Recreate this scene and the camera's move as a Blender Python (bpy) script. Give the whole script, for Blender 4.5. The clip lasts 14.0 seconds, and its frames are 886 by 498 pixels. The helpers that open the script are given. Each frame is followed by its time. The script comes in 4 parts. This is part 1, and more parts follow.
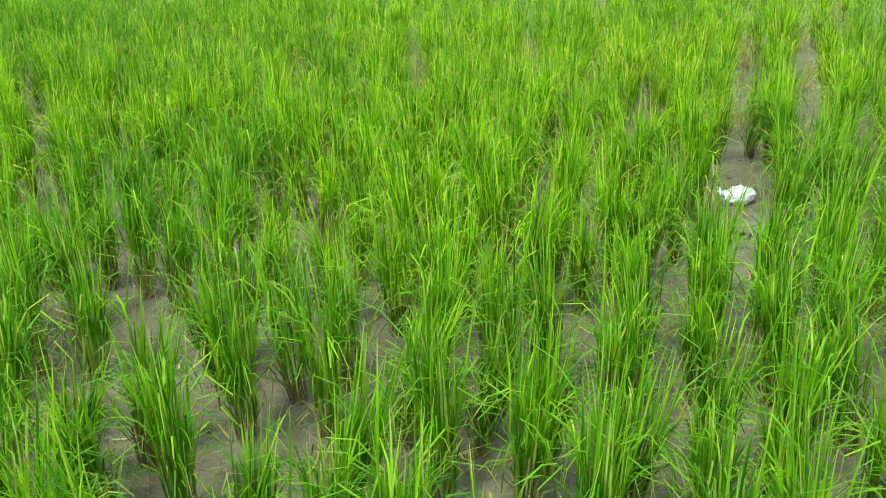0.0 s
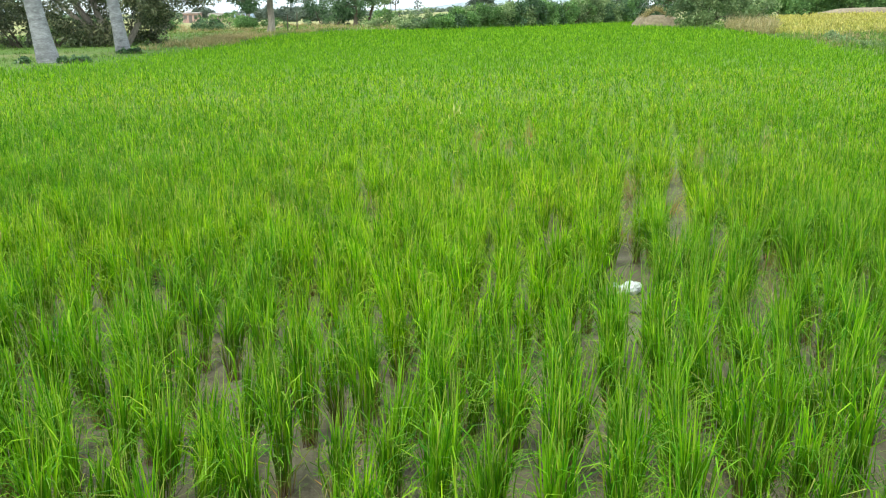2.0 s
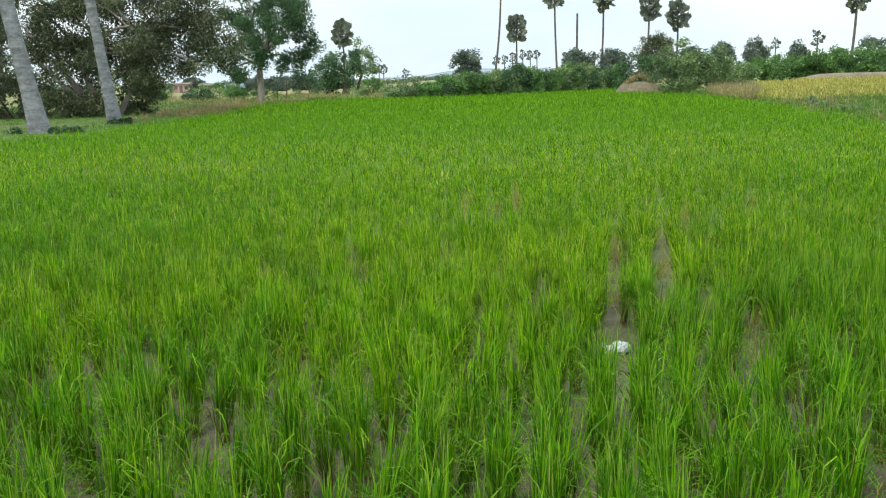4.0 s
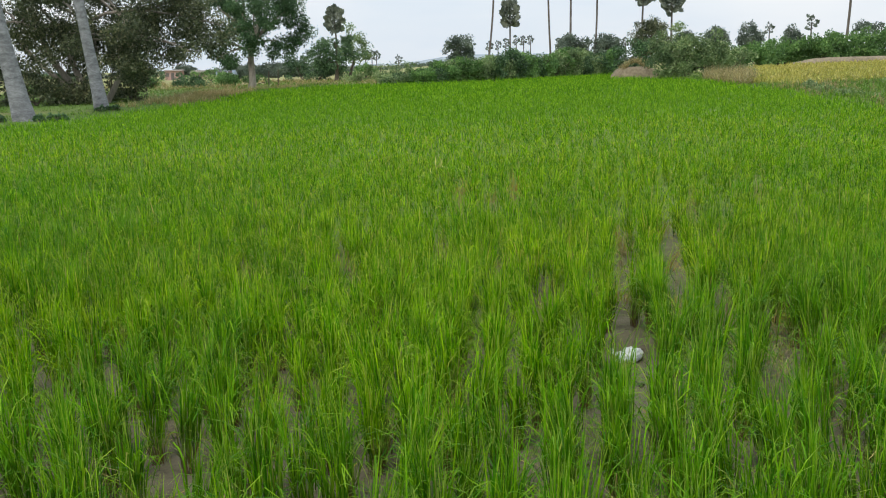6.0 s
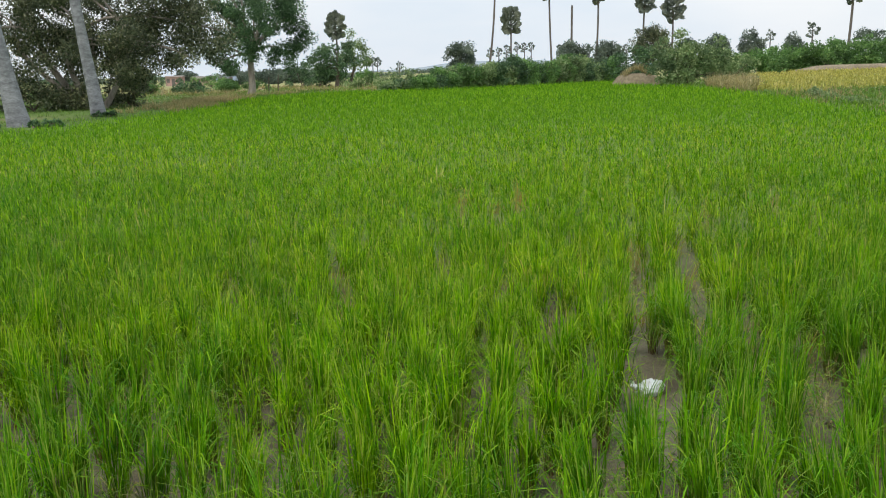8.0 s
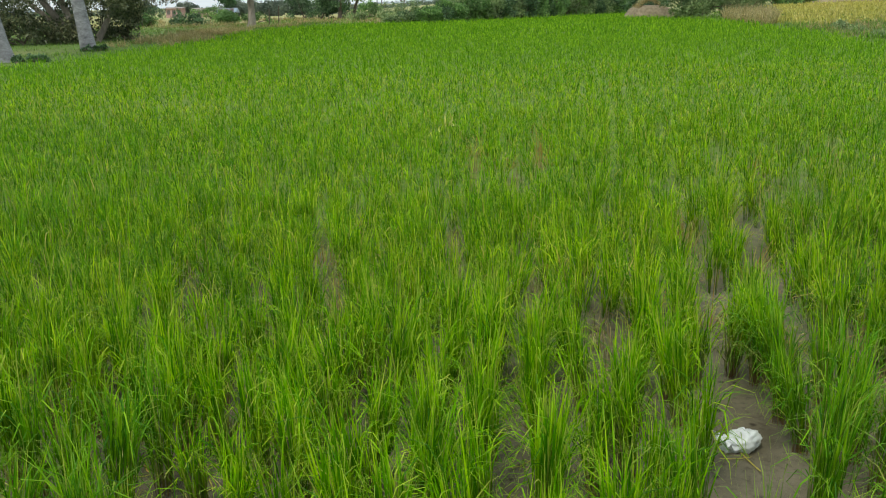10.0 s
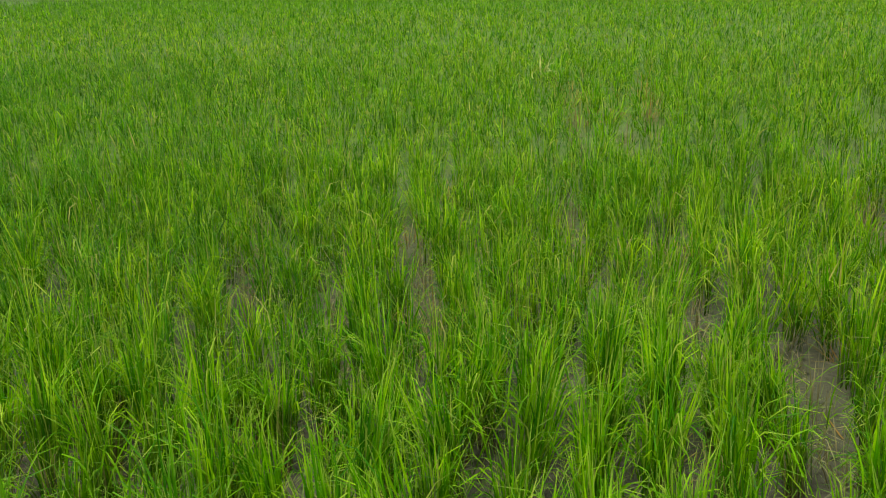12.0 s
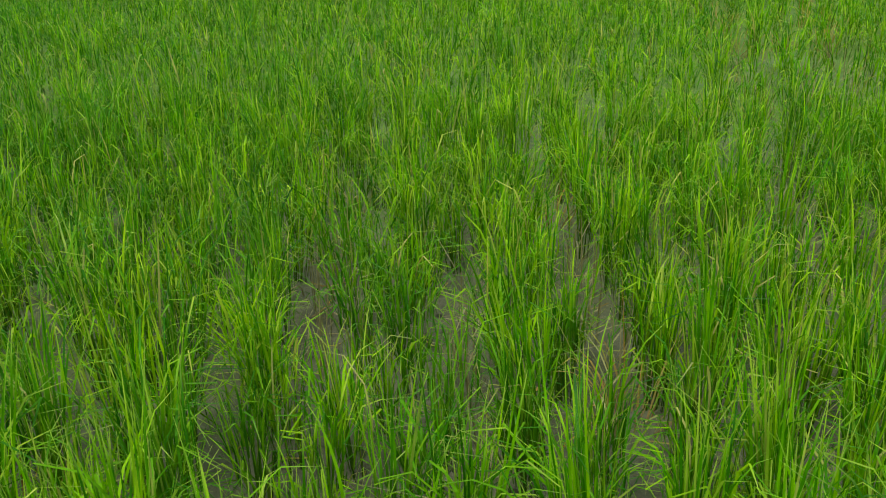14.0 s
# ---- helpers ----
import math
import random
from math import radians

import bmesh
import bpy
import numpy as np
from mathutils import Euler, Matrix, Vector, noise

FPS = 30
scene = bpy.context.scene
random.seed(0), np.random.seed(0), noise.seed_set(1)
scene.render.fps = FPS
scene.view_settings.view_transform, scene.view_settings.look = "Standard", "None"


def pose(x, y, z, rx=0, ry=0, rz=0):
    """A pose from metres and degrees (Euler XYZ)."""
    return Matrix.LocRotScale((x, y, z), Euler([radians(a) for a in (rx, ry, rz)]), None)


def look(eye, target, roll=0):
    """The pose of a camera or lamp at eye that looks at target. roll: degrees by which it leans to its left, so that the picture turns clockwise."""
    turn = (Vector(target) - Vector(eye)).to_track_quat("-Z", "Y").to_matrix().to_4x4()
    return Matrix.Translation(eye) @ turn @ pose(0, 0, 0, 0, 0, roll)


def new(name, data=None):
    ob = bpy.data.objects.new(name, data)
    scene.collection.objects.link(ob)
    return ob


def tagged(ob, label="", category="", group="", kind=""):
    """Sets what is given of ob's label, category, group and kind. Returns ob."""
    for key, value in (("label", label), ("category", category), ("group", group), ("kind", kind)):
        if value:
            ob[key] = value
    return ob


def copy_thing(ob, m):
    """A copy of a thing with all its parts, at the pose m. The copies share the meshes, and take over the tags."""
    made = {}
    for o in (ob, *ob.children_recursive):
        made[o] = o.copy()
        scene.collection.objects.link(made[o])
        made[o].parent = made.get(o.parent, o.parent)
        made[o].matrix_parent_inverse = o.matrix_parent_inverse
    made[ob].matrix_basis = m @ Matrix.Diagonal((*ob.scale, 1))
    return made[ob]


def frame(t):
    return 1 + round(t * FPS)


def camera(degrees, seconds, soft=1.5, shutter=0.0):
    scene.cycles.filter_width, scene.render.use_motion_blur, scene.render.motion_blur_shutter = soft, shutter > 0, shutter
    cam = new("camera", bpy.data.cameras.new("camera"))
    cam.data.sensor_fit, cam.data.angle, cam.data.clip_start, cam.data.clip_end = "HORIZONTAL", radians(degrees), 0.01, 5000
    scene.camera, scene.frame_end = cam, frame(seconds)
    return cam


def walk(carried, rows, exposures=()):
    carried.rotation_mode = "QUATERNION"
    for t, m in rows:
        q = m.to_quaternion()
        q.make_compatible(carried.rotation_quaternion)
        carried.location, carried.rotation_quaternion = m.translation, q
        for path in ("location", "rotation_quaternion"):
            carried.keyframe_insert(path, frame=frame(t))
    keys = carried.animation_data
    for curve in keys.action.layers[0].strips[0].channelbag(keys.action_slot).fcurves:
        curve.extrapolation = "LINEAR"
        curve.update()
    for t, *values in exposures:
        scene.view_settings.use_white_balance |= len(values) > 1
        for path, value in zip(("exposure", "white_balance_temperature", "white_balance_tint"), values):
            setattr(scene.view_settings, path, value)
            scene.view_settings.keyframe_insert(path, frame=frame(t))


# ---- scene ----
LENS = 50.79
cam = camera(LENS, 14.0, soft=1.1)


def view(x, y, z, yaw, pitch, roll):
    """A camera's pose from metres and degrees: yaw to the left of +y, pitch upwards."""
    a, b = radians(yaw), radians(pitch)
    ahead = Vector((-math.sin(a) * math.cos(b), math.cos(a) * math.cos(b), math.sin(b)))
    return look((x, y, z), Vector((x, y, z)) + ahead, roll)


ROWS = [  # seconds, x, y, z, yaw, pitch, roll
    (0.0, 0.189, 1.270, 1.361, 6.95, -23.44, -0.60),
    (0.5, 0.130, 1.060, 1.436, 4.85, -21.30, -0.60),
    (1.0, 0.045, 0.620, 1.505, 2.40, -18.70, -0.60),
    (1.5, 0.006, 0.360, 1.525, 1.45, -16.50, -0.60),
    (2.0, -0.003, 0.062, 1.532, 0.73, -14.43, -0.87),
    (2.5, -0.001, -0.019, 1.542, 0.95, -13.47, -0.99),
    (3.0, 0.000, -0.014, 1.539, 0.77, -12.43, -1.01),
    (3.5, 0.000, -0.001, 1.536, 0.50, -11.70, -1.22),
    (4.0, 0.000, 0.000, 1.530, 0.00, -10.43, -1.32),
    (4.2, 0.000, 0.003, 1.528, -0.15, -10.09, -1.20),
    (6.3, 0.003, 0.524, 1.495, -0.36, -11.33, -1.56),
    (6.5, 0.003, 0.545, 1.492, -0.36, -11.07, -1.41),
    (7.0, 0.005, 0.678, 1.485, -0.37, -10.57, -1.37),
    (7.5, 0.000, 0.696, 1.485, -0.14, -10.21, -1.27),
    (7.7, 0.003, 0.764, 1.484, -0.28, -10.40, -1.34),
    (9.8, -0.030, 1.990, 1.501, -0.30, -14.48, -1.60),
    (10.0, -0.028, 2.099, 1.486, 0.07, -14.86, -1.39),
    (10.5, -0.025, 2.110, 1.484, 0.70, -15.13, -1.30),
    (11.0, -0.074, 2.210, 1.480, 1.19, -15.56, -1.55),
    (11.5, -0.157, 2.700, 1.442, 2.15, -17.20, -1.80),
    (12.0, -0.270, 3.180, 1.410, 4.00, -18.50, -1.60),
    (12.5, -0.390, 3.580, 1.360, 5.40, -19.20, -1.60),
    (13.0, -0.510, 3.940, 1.280, 6.70, -20.70, -1.60),
    (13.5, -0.605, 4.240, 1.205, 7.70, -21.80, -1.60),
    (14.0, -0.660, 4.450, 1.145, 8.30, -22.50, -1.60),
]
EXPOSURES = [(0.0, 0.66, 6450, 1), (1.0, 0.48, 6450, 3), (2.0, 0.42, 6500, 4), (3.0, 0.18, 6500, 4), (4.0, -0.14, 6450, 5), (6.5, -0.38, 6650, 11), (7.5, -0.36, 6650, 11), (10.0, -0.32, 6850, 6), (12.0, -0.29, 6750, 0), (13.2, -0.28, 6700, -3), (14.0, -0.28, 6550, -8)]
walk(cam, [(t, view(*r)) for t, *r in ROWS], EXPOSURES)

# ---- sky and sun: a bright overcast afternoon ----
world = bpy.data.worlds.new("overcast_sky")
scene.world = world
world.use_nodes = True
wn, wl = world.node_tree.nodes, world.node_tree.links
wn.clear()
out = wn.new("ShaderNodeOutputWorld")
sky = wn.new("ShaderNodeTexSky")
sky.sky_type, sky.sun_disc = "NISHITA", False
sky.sun_elevation, sky.sun_rotation = radians(52), radians(200)
sky.air_density, sky.dust_density = 1.0, 2.5
clear = wn.new("ShaderNodeBackground")
clear.inputs["Strength"].default_value = 0.1
wl.new(sky.outputs[0], clear.inputs["Color"])
coord = wn.new("ShaderNodeTexCoord")
stretch = wn.new("ShaderNodeMapping")
stretch.inputs["Scale"].default_value = (1.0, 1.0, 3.5)
wl.new(coord.outputs["Generated"], stretch.inputs["Vector"])
puff = wn.new("ShaderNodeTexNoise")
puff.inputs["Scale"].default_value, puff.inputs["Detail"].default_value = 2.2, 6.0
wl.new(stretch.outputs[0], puff.inputs["Vector"])
tone = wn.new("ShaderNodeValToRGB")
tone.color_ramp.elements[0].position, tone.color_ramp.elements[0].color = 0.32, (0.71, 0.82, 0.94, 1)
tone.color_ramp.elements[1].position, tone.color_ramp.elements[1].color = 0.62, (0.91, 0.955, 1.0, 1)
wl.new(puff.outputs["Fac"], tone.inputs[0])
cloud = wn.new("ShaderNodeBackground")
cloud.inputs["Strength"].default_value = 1.42
wl.new(tone.outputs[0], cloud.inputs["Color"])
blend = wn.new("ShaderNodeMixShader")
blend.inputs[0].default_value = 0.86
wl.new(clear.outputs[0], blend.inputs[1])
wl.new(cloud.outputs[0], blend.inputs[2])
wl.new(blend.outputs[0], out.inputs["Surface"])

sun_data = bpy.data.lights.new("sun", "SUN")
sun_data.energy, sun_data.angle, sun_data.color = 2.4, radians(9), (1.0, 0.95, 0.87)
sun = new("sun", sun_data)
sun.matrix_world = look((0, 0, 40), (0.35 * 40, 0.62 * 40, 40 - 1.28 * 40))


# ---- materials ----
def nodes_of(name):
    m = bpy.data.materials.new(name)
    m.use_nodes = True
    m.node_tree.nodes.clear()
    return m, m.node_tree.nodes, m.node_tree.links


def ramp(n, stops):
    r = n.new("ShaderNodeValToRGB")
    e = r.color_ramp.elements
    while len(e) < len(stops):
        e.new(0.5)
    for i, (p, c) in enumerate(stops):
        e[i].position, e[i].color = p, (*c, 1)
    return r


def mixed(n, l, kind, fac, a, b):
    m = n.new("ShaderNodeMix")
    m.data_type, m.blend_type = "RGBA", kind
    for sock, v in ((0, fac), (6, a), (7, b)):
        if isinstance(v, (int, float)):
            m.inputs[sock].default_value = v
        elif isinstance(v, tuple):
            m.inputs[sock].default_value = (*v, 1)
        else:
            l.new(v, m.inputs[sock])
    return m.outputs[2]


def noise_at(n, l, scale, detail=4.0, rough=0.55, vector=None):
    t = n.new("ShaderNodeTexNoise")
    t.inputs["Scale"].default_value, t.inputs["Detail"].default_value, t.inputs["Roughness"].default_value = scale, detail, rough
    if vector is None:
        vector = n.new("ShaderNodeNewGeometry").outputs["Position"]
    l.new(vector, t.inputs["Vector"])
    return t.outputs["Fac"]


def blade_material(name, stops, base, tip, through_light=0.35, patch=None, rough=0.5, shine=0.22):
    """Grass blades: colour by blade, a base colour towards the root, a tip colour, a drift of tone across the field."""
    m, n, l = nodes_of(name)
    geo = n.new("ShaderNodeNewGeometry")
    r = ramp(n, stops)
    l.new(geo.outputs["Random Per Island"], r.inputs[0])
    col = r.outputs[0]
    if patch:
        big = ramp(n, [(0.38, (0, 0, 0)), (0.62, (1, 1, 1))])
        l.new(noise_at(n, l, 0.33, 3.0), big.inputs[0])
        col = mixed(n, l, "MIX", big.outputs[0], col, mixed(n, l, "MULTIPLY", 1.0, col, patch))
    hill = ramp(n, [(0.36, (0.56, 0.64, 0.56)), (0.64, (1.30, 1.25, 1.12))])
    l.new(noise_at(n, l, 7.0, 2.0, 0.6), hill.inputs[0])
    col = mixed(n, l, "MULTIPLY", 1.0, col, hill.outputs[0])
    # On rice, dark roots and bright tips put stand shade and highlights into colour.
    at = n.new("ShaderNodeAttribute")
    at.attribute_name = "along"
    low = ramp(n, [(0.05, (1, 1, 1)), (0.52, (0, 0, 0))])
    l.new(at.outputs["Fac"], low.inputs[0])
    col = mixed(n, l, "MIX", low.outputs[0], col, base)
    top = ramp(n, [(0.82, (0, 0, 0)), (1.0, (0.75, 0.75, 0.75))])
    l.new(at.outputs["Fac"], top.inputs[0])
    col = mixed(n, l, "MIX", top.outputs[0], col, tip)
    p = n.new("ShaderNodeBsdfPrincipled")
    p.inputs["Roughness"].default_value = rough
    p.inputs["Specular IOR Level"].default_value = shine
    l.new(col, p.inputs["Base Color"])
    t = n.new("ShaderNodeBsdfTranslucent")
    l.new(mixed(n, l, "MULTIPLY", 1.0, col, (1.15, 1.1, 0.6)), t.inputs["Color"])
    s = n.new("ShaderNodeMixShader")
    s.inputs[0].default_value = through_light
    l.new(p.outputs[0], s.inputs[1])
    l.new(t.outputs[0], s.inputs[2])
    o = n.new("ShaderNodeOutputMaterial")
    l.new(s.outputs[0], o.inputs["Surface"])
    return m


def leaf_material(name, stops, through_light=0.25, rough=0.45):
    m, n, l = nodes_of(name)
    geo = n.new("ShaderNodeNewGeometry")
    r = ramp(n, stops)
    l.new(geo.outputs["Random Per Island"], r.inputs[0])
    drift = ramp(n, [(0.36, (0.55, 0.62, 0.58)), (0.64, (1.36, 1.32, 1.20))])
    l.new(noise_at(n, l, 0.6, 3.0), drift.inputs[0])
    col = mixed(n, l, "MULTIPLY", 1.0, r.outputs[0], drift.outputs[0])
    p = n.new("ShaderNodeBsdfPrincipled")
    p.inputs["Roughness"].default_value = rough
    l.new(col, p.inputs["Base Color"])
    t = n.new("ShaderNodeBsdfTranslucent")
    l.new(col, t.inputs["Color"])
    s = n.new("ShaderNodeMixShader")
    s.inputs[0].default_value = through_light
    l.new(p.outputs[0], s.inputs[1])
    l.new(t.outputs[0], s.inputs[2])
    o = n.new("ShaderNodeOutputMaterial")
    l.new(s.outputs[0], o.inputs["Surface"])
    return m


def solid_material(name, dark, light, scale, rough=0.8, bump=0.3, fine=8.0, stretch_z=1.0):
    """A rough natural surface with stains at a large and a small scale and fine relief."""
    m, n, l = nodes_of(name)
    tc = n.new("ShaderNodeTexCoord")
    mp = n.new("ShaderNodeMapping")
    mp.inputs["Scale"].default_value = (1, 1, stretch_z)
    l.new(tc.outputs["Object"], mp.inputs["Vector"])
    v = mp.outputs[0]
    r = ramp(n, [(0.3, dark), (0.7, light)])
    l.new(noise_at(n, l, scale, 5.0, 0.6, v), r.inputs[0])
    f = ramp(n, [(0.3, (0.7, 0.7, 0.7)), (0.7, (1.15, 1.15, 1.15))])
    fine_noise = noise_at(n, l, scale * fine, 4.0, 0.6, v)
    l.new(fine_noise, f.inputs[0])
    col = mixed(n, l, "MULTIPLY", 1.0, r.outputs[0], f.outputs[0])
    p = n.new("ShaderNodeBsdfPrincipled")
    p.inputs["Roughness"].default_value = rough
    l.new(col, p.inputs["Base Color"])
    b = n.new("ShaderNodeBump")
    b.inputs["Strength"].default_value, b.inputs["Distance"].default_value = bump, 0.02
    l.new(fine_noise, b.inputs["Height"])
    l.new(b.outputs[0], p.inputs["Normal"])
    o = n.new("ShaderNodeOutputMaterial")
    l.new(p.outputs[0], o.inputs["Surface"])
    return m


# Last two colours: the stand's inner shade at the root, highlights at the tip.
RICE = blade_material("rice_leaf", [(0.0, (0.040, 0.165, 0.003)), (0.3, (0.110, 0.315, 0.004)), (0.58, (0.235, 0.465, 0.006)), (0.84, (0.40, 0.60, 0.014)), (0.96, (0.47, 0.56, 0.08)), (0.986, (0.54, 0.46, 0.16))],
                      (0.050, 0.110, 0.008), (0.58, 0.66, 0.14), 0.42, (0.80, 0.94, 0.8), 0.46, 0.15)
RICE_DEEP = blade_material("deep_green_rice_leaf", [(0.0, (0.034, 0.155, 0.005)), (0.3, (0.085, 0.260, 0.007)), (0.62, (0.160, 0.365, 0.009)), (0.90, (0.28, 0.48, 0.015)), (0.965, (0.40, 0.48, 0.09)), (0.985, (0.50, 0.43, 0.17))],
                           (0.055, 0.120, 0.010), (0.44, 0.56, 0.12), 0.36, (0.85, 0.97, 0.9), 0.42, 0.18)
# Blue is raised in these greens to carry the haze over the far field.
RICE_FAR = blade_material("hazed_field_rice_leaf", [(0.0, (0.070, 0.215, 0.012)), (0.5, (0.175, 0.385, 0.020)), (1.0, (0.310, 0.530, 0.035))],
                          (0.085, 0.200, 0.010), (0.30, 0.50, 0.05), 0.40, (0.86, 0.92, 0.9), 0.65, 0.1)
SHEATH = blade_material("rice_sheath", [(0.0, (0.09, 0.18, 0.02)), (0.6, (0.17, 0.27, 0.04)), (0.85, (0.30, 0.31, 0.10)), (1.0, (0.38, 0.29, 0.15))], (0.15, 0.088, 0.045), (0.18, 0.38, 0.02), 0.2, None, 0.4)
GRASS = blade_material("short_grass_leaf", [(0.0, (0.09, 0.21, 0.03)), (0.6, (0.16, 0.30, 0.05)), (1.0, (0.27, 0.37, 0.10))], (0.11, 0.14, 0.05), (0.24, 0.30, 0.09), 0.3, (0.85, 0.95, 0.9))
DRY = blade_material("dry_grass_leaf", [(0.0, (0.30, 0.25, 0.13)), (0.6, (0.42, 0.33, 0.21)), (1.0, (0.50, 0.42, 0.27))], (0.2, 0.17, 0.08), (0.50, 0.40, 0.30), 0.25, (0.9, 1.0, 0.9))
YELLOW = blade_material("ripe_rice_leaf", [(0.0, (0.38, 0.36, 0.10)), (0.6, (0.52, 0.47, 0.17)), (1.0, (0.62, 0.57, 0.27))], (0.30, 0.30, 0.06), (0.62, 0.52, 0.13), 0.3, (0.9, 0.97, 0.8))
STRAW = blade_material("withered_leaf", [(0.0, (0.40, 0.22, 0.05)), (0.4, (0.52, 0.36, 0.11)), (0.7, (0.42, 0.42, 0.09)), (1.0, (0.58, 0.52, 0.32))], (0.30, 0.19, 0.08), (0.52, 0.34, 0.12), 0.25)
PALE = blade_material("pale_straw_leaf", [(0.0, (0.52, 0.58, 0.16)), (1.0, (0.70, 0.70, 0.32))], (0.4, 0.42, 0.12), (0.72, 0.70, 0.36), 0.25)

LEAF_DARK = leaf_material("broad_leaf_dark", [(0.0, (0.040, 0.058, 0.030)), (0.45, (0.105, 0.135, 0.070)), (0.82, (0.20, 0.225, 0.130)), (1.0, (0.28, 0.27, 0.16))], 0.24, 0.32)
LEAF_MID = leaf_material("broad_leaf_green", [(0.0, (0.032, 0.085, 0.036)), (0.6, (0.080, 0.170, 0.074)), (1.0, (0.18, 0.29, 0.14))], 0.28, 0.36)
LEAF_SHRUB = leaf_material("shrub_leaf", [(0.0, (0.11, 0.19, 0.075)), (0.6, (0.21, 0.31, 0.135)), (1.0, (0.37, 0.44, 0.23))], 0.3, 0.5)
LEAF_FRESH = leaf_material("fresh_shrub_leaf", [(0.0, (0.078, 0.18, 0.048)), (0.6, (0.145, 0.295, 0.082)), (1.0, (0.24, 0.39, 0.13))], 0.3, 0.5)
# Grey-blue cast of the distance haze is painted into this leaf colour.
LEAF_FAR = leaf_material("hazed_far_tree_leaf", [(0.0, (0.10, 0.140, 0.118)), (1.0, (0.19, 0.24, 0.20))], 0.25, 0.6)
# Fans lightened and drawn towards blue: haze over the far palms, put into colour.
FAN = leaf_material("hazed_palm_fan_leaf", [(0.0, (0.078, 0.102, 0.088)), (0.7, (0.135, 0.165, 0.140)), (1.0, (0.20, 0.225, 0.195))], 0.1, 0.75)
BARK_PALM = solid_material("grey_palm_bark", (0.115, 0.12, 0.13), (0.37, 0.38, 0.405), 2.6, 0.85, 1.0, 5.0, 2.2)
BARK_THIN = solid_material("slender_palm_bark", (0.10, 0.085, 0.075), (0.19, 0.165, 0.15), 1.4, 0.9, 0.4, 6.0)
BARK_PALE = solid_material("pale_tree_bark", (0.20, 0.17, 0.145), (0.46, 0.41, 0.35), 1.8, 0.9, 0.8, 7.0, 0.4)
BARK_TREE = solid_material("brown_tree_bark", (0.07, 0.055, 0.042), (0.20, 0.16, 0.125), 1.8, 0.9, 0.8, 7.0, 0.4)
EARTH = solid_material("reddish_earth", (0.20, 0.165, 0.110), (0.34, 0.285, 0.195), 0.7, 0.95, 0.6)
MUD_DARK = solid_material("dark_wet_mud", (0.035, 0.028, 0.022), (0.10, 0.080, 0.060), 30.0, 0.55, 0.6, 4.0)
WALL_PINK = solid_material("pale_pink_plaster", (0.46, 0.29, 0.26), (0.60, 0.41, 0.37), 0.6, 0.9, 0.1)
ROOF_GREY = solid_material("weathered_roof", (0.25, 0.22, 0.20), (0.38, 0.34, 0.31), 0.6, 0.8, 0.2)
SHEET_BLUE = solid_material("blue_roof_sheet", (0.19, 0.26, 0.35), (0.27, 0.34, 0.42), 0.5, 0.5, 0.1)
# Doors and windows lightened to grey: haze before the houses, put into colour.
OPENING = solid_material("hazed_opening", (0.14, 0.12, 0.12), (0.20, 0.18, 0.17), 1.0, 0.7, 0.0)
# The hills' blue-grey is air haze painted as their surface colour.
HILL = solid_material("hazed_far_hill", (0.30, 0.37, 0.42), (0.38, 0.45, 0.50), 0.004, 1.0, 0.0)


def plastic_material():
    m, n, l = nodes_of("white_plastic_film")
    tc = n.new("ShaderNodeTexCoord")
    r = ramp(n, [(0.28, (0.60, 0.63, 0.62)), (0.45, (0.84, 0.90, 0.92))])
    l.new(noise_at(n, l, 22.0, 4.0, 0.6, tc.outputs["Object"]), r.inputs[0])
    p = n.new("ShaderNodeBsdfPrincipled")
    p.inputs["Roughness"].default_value = 0.28
    l.new(r.outputs[0], p.inputs["Base Color"])
    t = n.new("ShaderNodeBsdfTranslucent")
    t.inputs["Color"].default_value = (0.85, 0.88, 0.88, 1)
    s = n.new("ShaderNodeMixShader")
    s.inputs[0].default_value = 0.3
    l.new(p.outputs[0], s.inputs[1])
    l.new(t.outputs[0], s.inputs[2])
    o = n.new("ShaderNodeOutputMaterial")
    l.new(s.outputs[0], o.inputs["Surface"])
    return m


